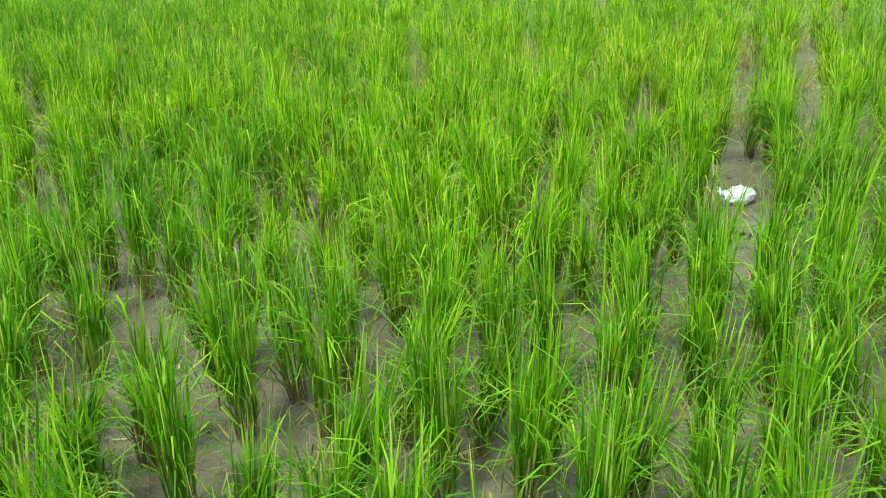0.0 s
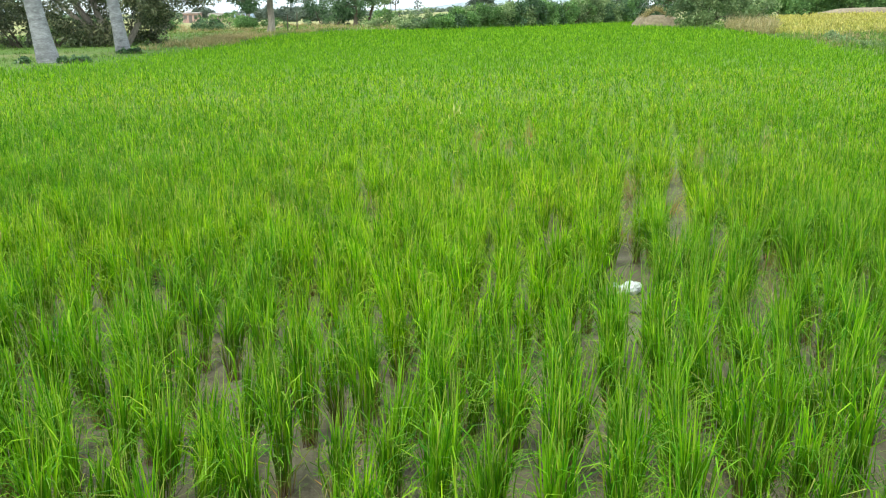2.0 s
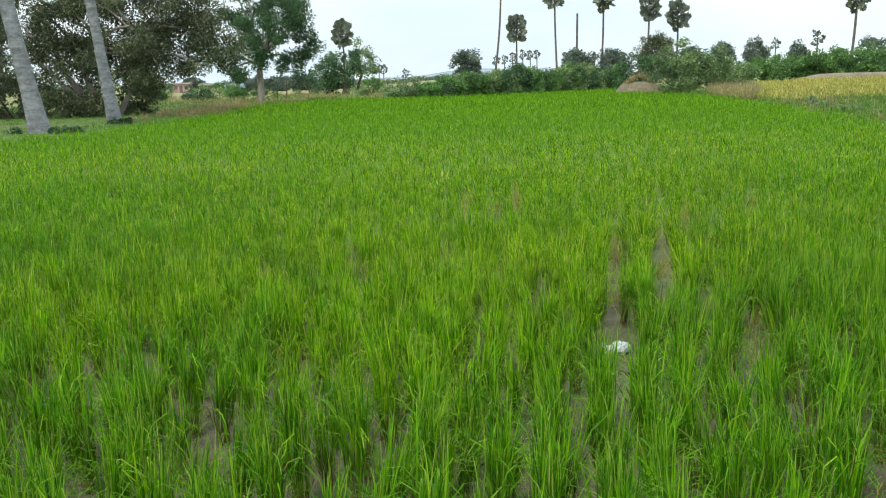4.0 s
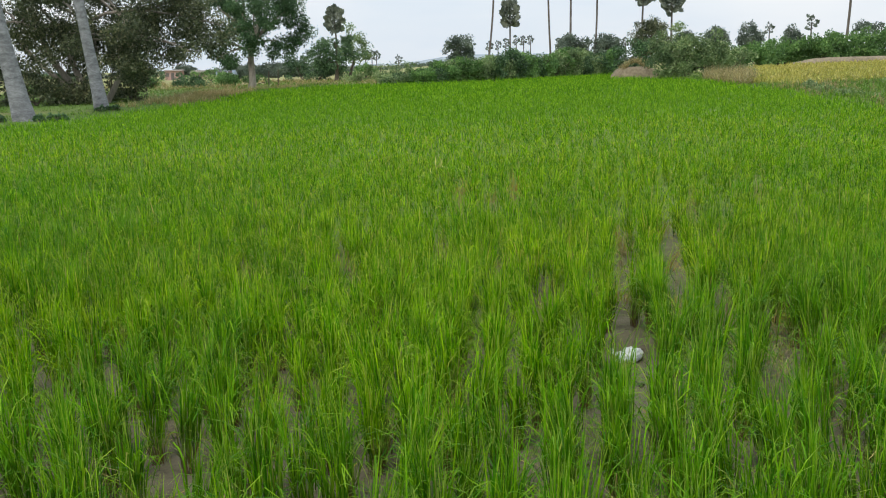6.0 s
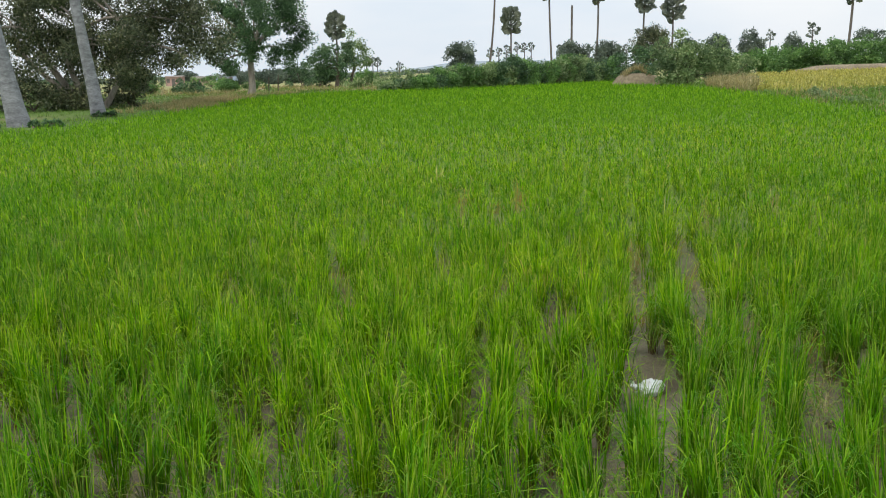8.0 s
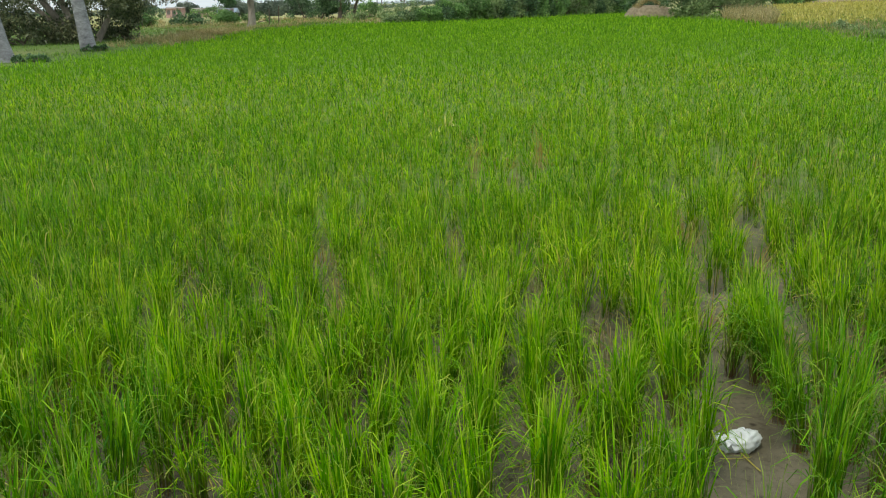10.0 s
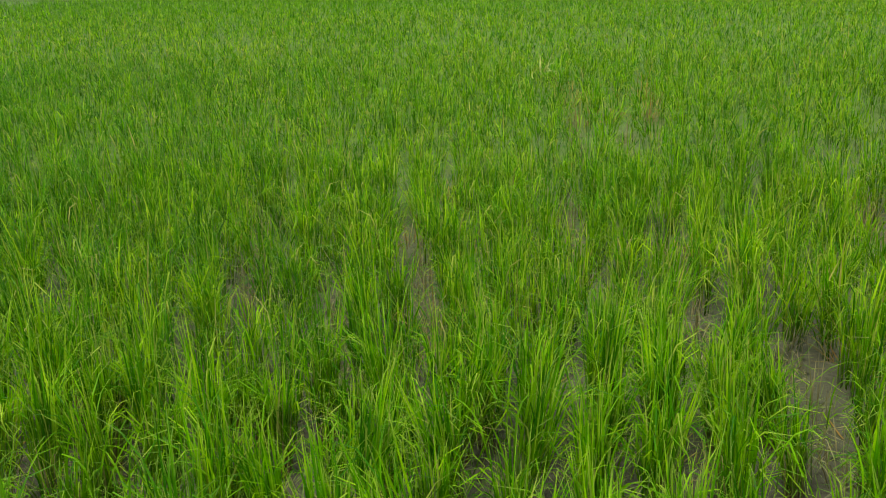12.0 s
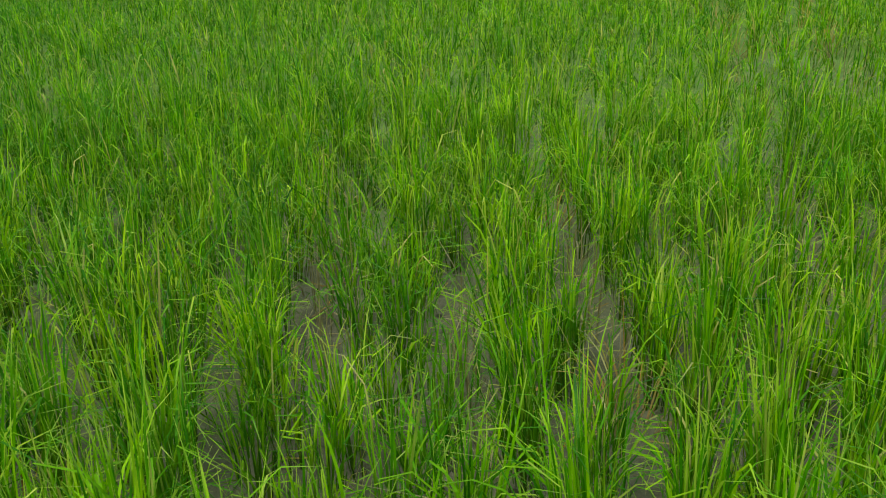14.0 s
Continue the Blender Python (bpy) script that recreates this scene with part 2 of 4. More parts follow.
def ground_material():
    """Damp grey-brown mud in the paddy; grassy and dusty earth on the banks beyond it."""
    m, n, l = nodes_of("paddy_ground")
    pos = n.new("ShaderNodeNewGeometry").outputs["Position"]
    mud = ramp(n, [(0.28, (0.080, 0.069, 0.044)), (0.5, (0.145, 0.130, 0.088)), (0.72, (0.215, 0.196, 0.138))])
    l.new(noise_at(n, l, 2.6, 7.0, 0.66, pos), mud.inputs[0])
    grit = ramp(n, [(0.30, (0.45, 0.42, 0.40)), (0.46, (0.92, 0.92, 0.92)), (0.75, (1.12, 1.10, 1.08))])
    fine = noise_at(n, l, 42.0, 6.0, 0.7, pos)
    l.new(fine, grit.inputs[0])
    wet = mixed(n, l, "MULTIPLY", 1.0, mud.outputs[0], grit.outputs[0])
    cell = n.new("ShaderNodeTexVoronoi")
    cell.inputs["Scale"].default_value = 9.0
    l.new(pos, cell.inputs["Vector"])
    pit = ramp(n, [(0.07, (0.16, 0.14, 0.12)), (0.16, (1, 1, 1))])
    l.new(cell.outputs["Distance"], pit.inputs[0])
    wet = mixed(n, l, "MULTIPLY", 0.85, wet, pit.outputs[0])
    land = ramp(n, [(0.36, (0.075, 0.155, 0.030)), (0.56, (0.120, 0.200, 0.048)), (0.70, (0.19, 0.20, 0.09)), (0.82, (0.23, 0.195, 0.115))])
    l.new(noise_at(n, l, 0.11, 5.0, 0.6, pos), land.inputs[0])
    tuft = ramp(n, [(0.35, (0.6, 0.62, 0.6)), (0.65, (1.2, 1.18, 1.1))])
    l.new(noise_at(n, l, 4.0, 5.0, 0.7, pos), tuft.inputs[0])
    bank = mixed(n, l, "MULTIPLY", 1.0, land.outputs[0], tuft.outputs[0])
    # Added green over the further mud, so that gaps between the hills blend in.
    film = n.new("ShaderNodeAttribute")
    film.attribute_name = "far_green"
    far_green = ramp(n, [(0.3, (0.090, 0.170, 0.014)), (0.7, (0.160, 0.260, 0.030))])
    l.new(noise_at(n, l, 6.0, 5.0, 0.65, pos), far_green.inputs[0])
    wet = mixed(n, l, "MIX", film.outputs["Fac"], wet, far_green.outputs[0])
    open_land = n.new("ShaderNodeAttribute")
    open_land.attribute_name = "stubble"
    stubble = ramp(n, [(0.35, (0.17, 0.25, 0.07)), (0.5, (0.30, 0.31, 0.13)), (0.65, (0.40, 0.35, 0.19))])
    l.new(noise_at(n, l, 0.09, 4.0, 0.6, pos), stubble.inputs[0])
    bank = mixed(n, l, "MIX", open_land.outputs["Fac"], bank, stubble.outputs[0])
    at = n.new("ShaderNodeAttribute")
    at.attribute_name = "bank"
    col = mixed(n, l, "MIX", at.outputs["Fac"], wet, bank)
    p = n.new("ShaderNodeBsdfPrincipled")
    l.new(col, p.inputs["Base Color"])
    gloss = ramp(n, [(0.38, (0.58, 0.58, 0.58)), (0.62, (0.9, 0.9, 0.9))])
    l.new(noise_at(n, l, 1.7, 4.0, 0.6, pos), gloss.inputs[0])
    l.new(mixed(n, l, "MIX", at.outputs["Fac"], gloss.outputs[0], (0.95, 0.95, 0.95)), p.inputs["Roughness"])
    p.inputs["Specular IOR Level"].default_value = 0.25
    b = n.new("ShaderNodeBump")
    b.inputs["Strength"].default_value, b.inputs["Distance"].default_value = 0.7, 0.012
    l.new(fine, b.inputs["Height"])
    l.new(b.outputs[0], p.inputs["Normal"])
    o = n.new("ShaderNodeOutputMaterial")
    l.new(p.outputs[0], o.inputs["Surface"])
    return m


# ---- mesh helpers ----
def mesh_object(name, verts, faces, material, parent=None, along=None, smooth=False):
    me = bpy.data.meshes.new(name)
    faces = np.asarray(faces, np.int32)
    k = faces.shape[1]
    me.vertices.add(len(verts))
    me.vertices.foreach_set("co", np.asarray(verts, np.float32).ravel())
    me.loops.add(faces.size)
    me.loops.foreach_set("vertex_index", faces.ravel())
    me.polygons.add(len(faces))
    me.polygons.foreach_set("loop_start", np.arange(len(faces), dtype=np.int32) * k)
    me.polygons.foreach_set("use_smooth", np.full(len(faces), smooth))
    if along is not None:
        a = me.attributes.new("along", "FLOAT", "POINT")
        a.data.foreach_set("value", np.asarray(along, np.float32))
    me.update(calc_edges=True)
    me.validate()
    me.materials.append(material)
    ob = new(name, me)
    if parent:
        ob.parent = parent
    return ob


def part(name, bm, material, parent, label="", smooth=False):
    """Links a bmesh as one mesh object under a thing or under a part."""
    me = bpy.data.meshes.new(name)
    for f in bm.faces:
        f.smooth = smooth
    bm.to_mesh(me)
    bm.free()
    me.materials.append(material)
    ob = new(name, me)
    ob.parent = parent
    return tagged(ob, label) if label else ob


def blades(x, y, z, per, seg, length, spread, root, width, curl, seed, lean=(0.0, 0.0), kink=0.6, rise=0.0, flop=0.5, fan=2.2):
    """Tufts of tapered blades at the given places: verts, quads and the way along each blade."""
    g = np.random.default_rng(seed)
    n = len(x) * per
    bx, by, bz = np.repeat(x, per), np.repeat(y, per), np.repeat(z, per)
    size = np.repeat(g.uniform(0.74, 1.17, len(x)), per)
    tilt_x, tilt_y = np.repeat(g.normal(lean[0], 0.07, len(x)), per), np.repeat(g.normal(lean[1], 0.07, len(x)), per)
    phi = g.uniform(0, 2 * np.pi, n)
    r0 = root * np.sqrt(g.uniform(0, 1, n))
    ln = length * size * g.uniform(0.55, 1.1, n)
    th0 = spread * np.abs(g.normal(0, 0.6, n)) * (0.4 + 0.6 * r0 / max(root, 1e-6))
    bend = curl * g.gamma(0.9, 0.75, n)
    droop = np.where(g.uniform(0, 1, n) < flop, g.uniform(0.6, 2.9, n), 0.0)
    w = width * g.uniform(0.65, 1.2, n)
    twist = g.normal(0, 0.9, n)
    s = np.linspace(0, 1, seg + 1)
    h0 = rise * size * (0.12 + 0.88 * g.uniform(0, 1, n) ** 0.8)
    foot = r0 * (1 + fan * h0 / max(rise, 0.2))
    px, py, pz = bx + foot * np.cos(phi) + tilt_x * h0, by + foot * np.sin(phi) + tilt_y * h0, bz + h0
    phi = phi + np.where(h0 > 0, g.normal(0, 0.9, n), 0.0)
    verts = np.empty((n, seg + 1, 2, 3), np.float32)
    for i in range(seg + 1):
        th = th0 + bend * s[i] ** 1.6 + droop * max(0.0, s[i] - kink + 0.15) ** 1.5 * 2.8
        if i:
            d = ln / seg
            px = px + d * (np.sin(th) * np.cos(phi) + tilt_x)
            py = py + d * (np.sin(th) * np.sin(phi) + tilt_y)
            pz = pz + d * np.cos(th)
        a = phi + np.pi / 2 + twist * (0.4 + 0.6 * s[i])
        half = 0.5 * w * (0.55 + 0.45 * min(1.0, s[i] * 4)) * (1 - 0.93 * s[i] ** 3.2)
        sx, sy = half * np.cos(a), half * np.sin(a)
        verts[:, i, 0] = np.stack([px - sx, py - sy, pz], -1)
        verts[:, i, 1] = np.stack([px + sx, py + sy, pz], -1)
    along = np.broadcast_to(s[None, :, None], (n, seg + 1, 2)).reshape(-1)
    base = (np.arange(n) * (seg + 1) * 2)[:, None, None]
    k = np.arange(seg)[None, :, None] * 2
    faces = (base + k + np.array([0, 1, 3, 2])[None, None]).reshape(-1, 4)
    return verts.reshape(-1, 3), faces, along


def tube(pts, radii, sides=8, ripple=0.0, seed=0):
    g = np.random.default_rng(seed)
    pts, out, faces = np.asarray(pts, float), [], []
    for i, p in enumerate(pts):
        d = pts[min(i + 1, len(pts) - 1)] - pts[max(i - 1, 0)]
        d = d / (np.linalg.norm(d) + 1e-9)
        u = np.cross(d, (0.3, 1, 0.1))
        u /= np.linalg.norm(u)
        v = np.cross(d, u)
        a = np.linspace(0, 2 * np.pi, sides, endpoint=False)
        r = radii[i] * (1 + ripple * g.normal(0, 1, sides))
        out.append(p + (np.cos(a) * r)[:, None] * u + (np.sin(a) * r)[:, None] * v)
    for i in range(len(pts) - 1):
        for j in range(sides):
            k = (j + 1) % sides
            faces.append((i * sides + j, i * sides + k, (i + 1) * sides + k, (i + 1) * sides + j))
    return np.concatenate(out), np.array(faces)


def joined(pieces):
    verts, faces, k = [], [], 0
    for v, f in pieces:
        verts.append(v)
        faces.append(np.asarray(f) + k)
        k += len(v)
    return np.concatenate(verts), np.concatenate(faces)


def leaves(centres, radii, per, size, seed, up=0.35):
    """Small pointed leaves, thickest on the outside of each clump."""
    g = np.random.default_rng(seed)
    c, r = np.repeat(np.asarray(centres, float), per, 0), np.repeat(np.asarray(radii, float), per)
    n = len(c)
    d = g.normal(0, 1, (n, 3))
    d /= np.linalg.norm(d, axis=1, keepdims=True)
    p = c + d * (r * g.uniform(0.2, 1.05, n) ** 0.6)[:, None] * (1, 1, 0.8)
    a = g.normal(0, 1, (n, 3)) + d * 0.5 + (0, 0, -0.25)
    a /= np.linalg.norm(a, axis=1, keepdims=True)
    nrm = g.normal(0, 1, (n, 3)) + (0, 0, up * 2)
    b = np.cross(a, nrm)
    b /= np.linalg.norm(b, axis=1, keepdims=True) + 1e-9
    s = (size * g.uniform(0.6, 1.3, n))[:, None]
    lift = np.cross(b, a) * 0.12 * s
    verts = np.stack([p, p + a * s * 0.5 + b * s * 0.3 + lift, p + a * s, p + a * s * 0.5 - b * s * 0.3 + lift], 1)
    return verts.reshape(-1, 3), np.arange(n * 4).reshape(-1, 4)


# ---- the lie of the land ----
FIELD = np.array([(-11.0, 0.7), (-10.9, 23.0), (-10.1, 25.5), (-9.7, 29.4), (-9.1, 40.0), (-10.2, 51.0), (-9.0, 58.5), (-6.0, 63.4), (-1.0, 63.4), (3.6, 66.0), (9.7, 73.0), (15.1, 79.7), (13.2, 62.0), (14.9, 51.0), (12.4, 33.3), (11.4, 27.1), (10.5, 22.0), (10.0, 0.7)])


def outside(x, y):
    """Metres from the paddy's edge, negative inside it."""
    x, y = np.asarray(x, float), np.asarray(y, float)
    best, inside = np.full(x.shape, 1e9), np.zeros(x.shape, bool)
    for (ax, ay), (bx, by) in zip(FIELD, np.roll(FIELD, -1, 0)):
        ex, ey = bx - ax, by - ay
        t = np.clip(((x - ax) * ex + (y - ay) * ey) / (ex * ex + ey * ey), 0, 1)
        best = np.minimum(best, np.hypot(x - ax - t * ex, y - ay - t * ey))
        hit = ((ay > y) != (by > y)) & (x < (bx - ax) * (y - ay) / (by - ay + 1e-12) + ax)
        inside ^= hit
    return np.where(inside, -best, best)


def smooth(a, b, v):
    t = np.clip((v - a) / (b - a), 0, 1)
    return t * t * (3 - 2 * t)


def waves(x, y, scale, seed, octaves=4):
    """A cheap sum of rotated sines, between about -1 and 1."""
    g, total, amp = np.random.default_rng(seed), 0.0, 1.0
    for k in range(octaves):
        for _ in range(3):
            a, p = g.uniform(0, 6.28), g.uniform(0, 6.28)
            total = total + amp * np.sin((x * np.cos(a) + y * np.sin(a)) / scale * 6.28 * g.uniform(0.8, 1.25) + p) / 3
        scale, amp = scale / 2.1, amp * 0.55
    return total


def land(x, y):
    """The ground's height."""
    x, y = np.asarray(x, float), np.asarray(y, float)
    d = outside(x, y)
    far = np.hypot(x, y)
    z = 0.006 * waves(x, y, 0.34, 3, 3) * smooth(20, 9, far) + 0.012 * waves(x, y, 1.9, 4)
    z = z + 0.16 * smooth(0.0, 0.7, d) + 0.05 * smooth(0.3, 3.0, d) * waves(x, y, 5.0, 5)
    z = z - 1.3 * smooth(110, 240, y) * smooth(0, -30, x)
    z = z + 0.30 * smooth(55, 95, y) * smooth(24, 36, x) * smooth(180, 140, y)
    return z


gx = np.concatenate([-np.geomspace(4000, 6.2, 26), np.linspace(-6.0, 6.0, 221), np.geomspace(6.2, 4000, 26)])
gy = np.concatenate([-np.geomspace(3000, 0.1, 22), np.linspace(0.0, 12.0, 170), 12.0 + np.geomspace(0.15, 4000, 64)])
GX, GY = np.meshgrid(gx, gy)
ZZ = land(GX, GY)
nxg, nyg = len(gx), len(gy)
ii, jj = np.meshgrid(np.arange(nxg - 1), np.arange(nyg - 1))
q = (jj * nxg + ii).ravel()
ground = mesh_object("ground", np.stack([GX, GY, ZZ], -1).reshape(-1, 3), np.stack([q, q + 1, q + nxg + 1, q + nxg], -1), ground_material(), smooth=True)
bank_attr = ground.data.attributes.new("bank", "FLOAT", "POINT")
bank_attr.data.foreach_set("value", smooth(0.0, 0.5, outside(GX, GY)).ravel().astype(np.float32))
far_green_attr = ground.data.attributes.new("far_green", "FLOAT", "POINT")
far_green_attr.data.foreach_set("value", (0.9 * smooth(5.5, 11.0, GY + 0.9 * waves(GX, GY, 2.0, 23, 2) - 0.9 * smooth(0.5, 1.6, GX))).ravel().astype(np.float32))
stubble_attr = ground.data.attributes.new("stubble", "FLOAT", "POINT")
stubble_attr.data.foreach_set("value", smooth(60, 80, GY).ravel().astype(np.float32))
tagged(ground, "damp grey-brown paddy mud with grassy banks beyond", "ground", kind="structure")


# ---- the rice ----
# bare strips of mud between the hills: x, y, x, y
BARE = [
    (0.86, 4.2, 0.97, 5.1), (1.03, 5.4, 1.6, 8.4), (1.36, 5.5, 2.42, 10.5), (2.33, 7.8, 2.67, 9.1), (3.37, 9.9, 3.75, 11.3), (1.40, 4.1, 1.81, 5.3),
    (-0.52, 7.5, -0.66, 9.4), (0.27, 9.3, 0.31, 11.9), (0.80, 9.5, 0.94, 11.8),
    (-1.45, 4.0, -2.22, 5.3), (-1.5, 4.6, -2.17, 6.1), (-0.84, 3.1, -1.12, 3.8), (0.55, 9.2, 0.6, 11.8), (-0.70, 6.8, -0.80, 8.2), (0.46, 6.7, 0.53, 8.0), (-2.5, 5.6, -3.33, 7.3),
]


# gaps where the rice has withered: x, y
WITHERED = [
    (0.24, 9.6), (0.52, 9.3), (0.79, 9.9), (0.02, 7.6), (0.43, 6.75), (0.65, 6.0), (2.29, 7.9), (2.41, 9.3),
    (3.26, 9.8), (3.33, 9.0), (1.62, 5.6), (1.79, 5.2), (-1.38, 7.1), (-0.9, 6.5), (-0.61, 6.8), (1.45, 7.7),
]


def hills(y0, y1, row, step, seed, x0=-34.0, x1=24.0, margin=0.9, sides=False, gap=0.05):
    """Planting places in rows that run away from the near bank, with their wander."""
    g = np.random.default_rng(seed)
    xs, ys = np.meshgrid(np.arange(x0, x1, row), np.arange(y0, y1, step))
    ys = (ys + step * g.uniform(-0.5, 0.5, (1, xs.shape[1]))).ravel()
    xs = xs.ravel() + 0.17 * ys + 0.05 * waves(xs.ravel() * 0, ys, 3.0, 2)
    xs, ys = xs + g.normal(0, 0.12 * row, xs.shape), ys + g.normal(0, 0.16, xs.shape) * step
    keep = (outside(xs, ys) < -0.04) & ((np.abs(xs + 0.05 * ys) < 0.56 * ys + margin) != sides) & (g.uniform(0, 1, xs.shape) > gap)
    for ax, ay, bx, by in BARE:
        t = np.clip(((xs - ax) * (bx - ax) + (ys - ay) * (by - ay)) / ((bx - ax) ** 2 + (by - ay) ** 2), 0, 1)
        keep &= np.hypot(xs - ax - t * (bx - ax), (ys - ay - t * (by - ay)) * 0.7) > (0.047 if ax > 0.8 else 0.036)
    for ax, ay in WITHERED:
        keep &= (np.abs(xs - ys * ax / ay) > 0.052) | (np.abs(ys - ay + 0.3) > 0.09 * ay)
    keep &= (np.abs(xs - 0.185 * ys) > 0.105) | (ys < 4.1) | (ys > 4.98)
    return xs[keep], ys[keep]


bands = [hills(1.1, 4.6, 0.180, 0.25, 11), hills(4.6, 5.6, 0.174, 0.21, 18, gap=0.06), hills(5.6, 8.4, 0.156, 0.165, 19, gap=0.07)]
hx, hy = np.concatenate([b[0] for b in bands]), np.concatenate([b[1] for b in bands])
near = (np.abs(hx) < 0.46 * hy + 0.25) & (hy > 2.3) & (hy < 5.6)
zero = np.zeros(1)
plants = []
for k in range(14):
    root = tagged(new("rice_plant"), "young green rice hill rising from damp mud", "rice plant", "rice hills at the near edge of the paddy")
    v, f, a = blades(zero, zero, zero, 40, 3, 0.30, 0.09, 0.030, 0.0052, 0.03, 700 + k)
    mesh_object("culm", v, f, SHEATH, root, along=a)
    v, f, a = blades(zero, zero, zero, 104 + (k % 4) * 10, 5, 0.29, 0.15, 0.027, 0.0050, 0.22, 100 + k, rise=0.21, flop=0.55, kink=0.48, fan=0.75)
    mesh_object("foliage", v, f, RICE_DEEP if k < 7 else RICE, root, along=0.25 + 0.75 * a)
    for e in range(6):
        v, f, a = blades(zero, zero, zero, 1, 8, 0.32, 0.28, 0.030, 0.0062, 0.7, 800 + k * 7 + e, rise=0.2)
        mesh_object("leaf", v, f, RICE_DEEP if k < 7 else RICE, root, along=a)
    plants.append(root)
spots, waiting = list(zip(hx[near], hy[near])), set(range(14))
g = np.random.default_rng(5)
for k, (x, y) in enumerate(spots):
    m = Matrix.LocRotScale((x, y, float(land(x, y)) - 0.004), Euler((g.normal(0, 0.05), g.normal(0, 0.05), g.uniform(0, 6.28))), None)
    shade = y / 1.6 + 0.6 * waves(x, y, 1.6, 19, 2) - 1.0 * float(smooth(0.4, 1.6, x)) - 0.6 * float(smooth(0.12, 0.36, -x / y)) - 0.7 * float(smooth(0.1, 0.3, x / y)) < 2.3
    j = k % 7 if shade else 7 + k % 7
    if j in waiting:
        waiting.discard(j)
        plants[j].matrix_basis = m
    else:
        copy_thing(plants[j], m)


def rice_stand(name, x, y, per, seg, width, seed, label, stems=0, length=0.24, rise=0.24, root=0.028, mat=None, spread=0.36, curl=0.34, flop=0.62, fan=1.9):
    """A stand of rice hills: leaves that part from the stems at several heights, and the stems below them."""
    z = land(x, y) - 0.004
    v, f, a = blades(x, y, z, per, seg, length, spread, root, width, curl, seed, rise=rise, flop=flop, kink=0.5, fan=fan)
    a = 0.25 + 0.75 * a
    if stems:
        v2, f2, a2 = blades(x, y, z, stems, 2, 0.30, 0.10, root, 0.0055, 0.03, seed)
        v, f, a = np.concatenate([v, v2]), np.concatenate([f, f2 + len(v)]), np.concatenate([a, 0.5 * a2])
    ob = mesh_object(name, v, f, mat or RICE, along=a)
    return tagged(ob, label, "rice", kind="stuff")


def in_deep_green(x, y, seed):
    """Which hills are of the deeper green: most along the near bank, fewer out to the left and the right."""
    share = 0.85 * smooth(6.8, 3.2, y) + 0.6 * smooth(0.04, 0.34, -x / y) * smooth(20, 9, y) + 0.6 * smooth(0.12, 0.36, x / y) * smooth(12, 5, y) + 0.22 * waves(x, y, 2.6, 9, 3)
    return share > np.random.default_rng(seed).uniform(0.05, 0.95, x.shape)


rest_x, rest_y = hx[~near], hy[~near]
low = rest_y < 6.0 + 0.4 * waves(rest_x, rest_y, 1.3, 12, 2)
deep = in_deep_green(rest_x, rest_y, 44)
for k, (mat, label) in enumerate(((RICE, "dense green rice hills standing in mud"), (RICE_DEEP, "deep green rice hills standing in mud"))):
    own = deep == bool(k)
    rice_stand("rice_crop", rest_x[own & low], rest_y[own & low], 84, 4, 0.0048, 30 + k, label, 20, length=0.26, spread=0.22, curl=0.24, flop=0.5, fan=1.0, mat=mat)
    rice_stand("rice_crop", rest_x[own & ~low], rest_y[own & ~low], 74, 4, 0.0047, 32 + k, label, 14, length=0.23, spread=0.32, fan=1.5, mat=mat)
g = np.random.default_rng(46)
wy = np.concatenate([ay - 0.3 + np.linspace(-0.075, 0.075, 8) * ay for ax, ay in WITHERED])
wx = wy * np.repeat([ax / ay for ax, ay in WITHERED], 8) + g.normal(0, 0.025, wy.shape)
rice_stand("withered_rice", wx, wy, 13, 3, 0.0045, 47, "withered brown rice leaves standing low in the gaps", 3, length=0.12, rise=0.07, spread=1.0, curl=0.8, mat=DRY)
sx, sy = hills(8.4, 13.0, 0.165, 0.225, 14, gap=0.09)
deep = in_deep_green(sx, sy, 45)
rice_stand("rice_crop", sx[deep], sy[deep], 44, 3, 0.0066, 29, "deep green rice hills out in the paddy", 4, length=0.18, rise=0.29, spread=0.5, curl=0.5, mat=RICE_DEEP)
sx, sy = sx[~deep], sy[~deep]
rice_stand("rice_crop", sx, sy, 44, 3, 0.0066, 24, "dense green rice hills with withered gaps between them", 4, length=0.17, rise=0.29, spread=0.6, curl=0.5)
sx, sy = hills(13.0, 20.0, 0.22, 0.34, 15, gap=0.10)
rice_stand("rice_crop", sx, sy, 34, 2, 0.0100, 26, "dense green rice hills in the open paddy", 2, length=0.16, rise=0.30, spread=0.8, root=0.04)
mx, my = hills(20.0, 34.0, 0.25, 0.40, 12)
rice_stand("rice_crop", mx, my, 20, 2, 0.0170, 22, "dense green rice further out in the paddy", length=0.19, rise=0.29, root=0.09, mat=RICE_FAR, spread=0.8)
fx, fy = hills(34.0, 82.0, 0.27, 0.40, 13)
rice_stand("rice_crop", fx, fy, 6, 2, 0.038, 23, "smooth green rice towards the far bank", root=0.10, mat=RICE_FAR)
ox, oy = hills(0.9, 13.0, 0.20, 0.28, 16, sides=True)
close = (np.abs(ox) < 9.0) & (oy < 10.0)
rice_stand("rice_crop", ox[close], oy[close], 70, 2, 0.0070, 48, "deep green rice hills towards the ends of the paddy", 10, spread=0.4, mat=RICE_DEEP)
rice_stand("rice_crop", ox[~close], oy[~close], 34, 1, 0.020, 27, "green rice at the two ends of the paddy", spread=0.9)
ox, oy = hills(13.0, 34.0, 0.24, 0.34, 17, sides=True)
rice_stand("rice_crop", ox, oy, 11, 2, 0.020, 28, "green rice at the two ends of the paddy", mat=RICE_FAR)


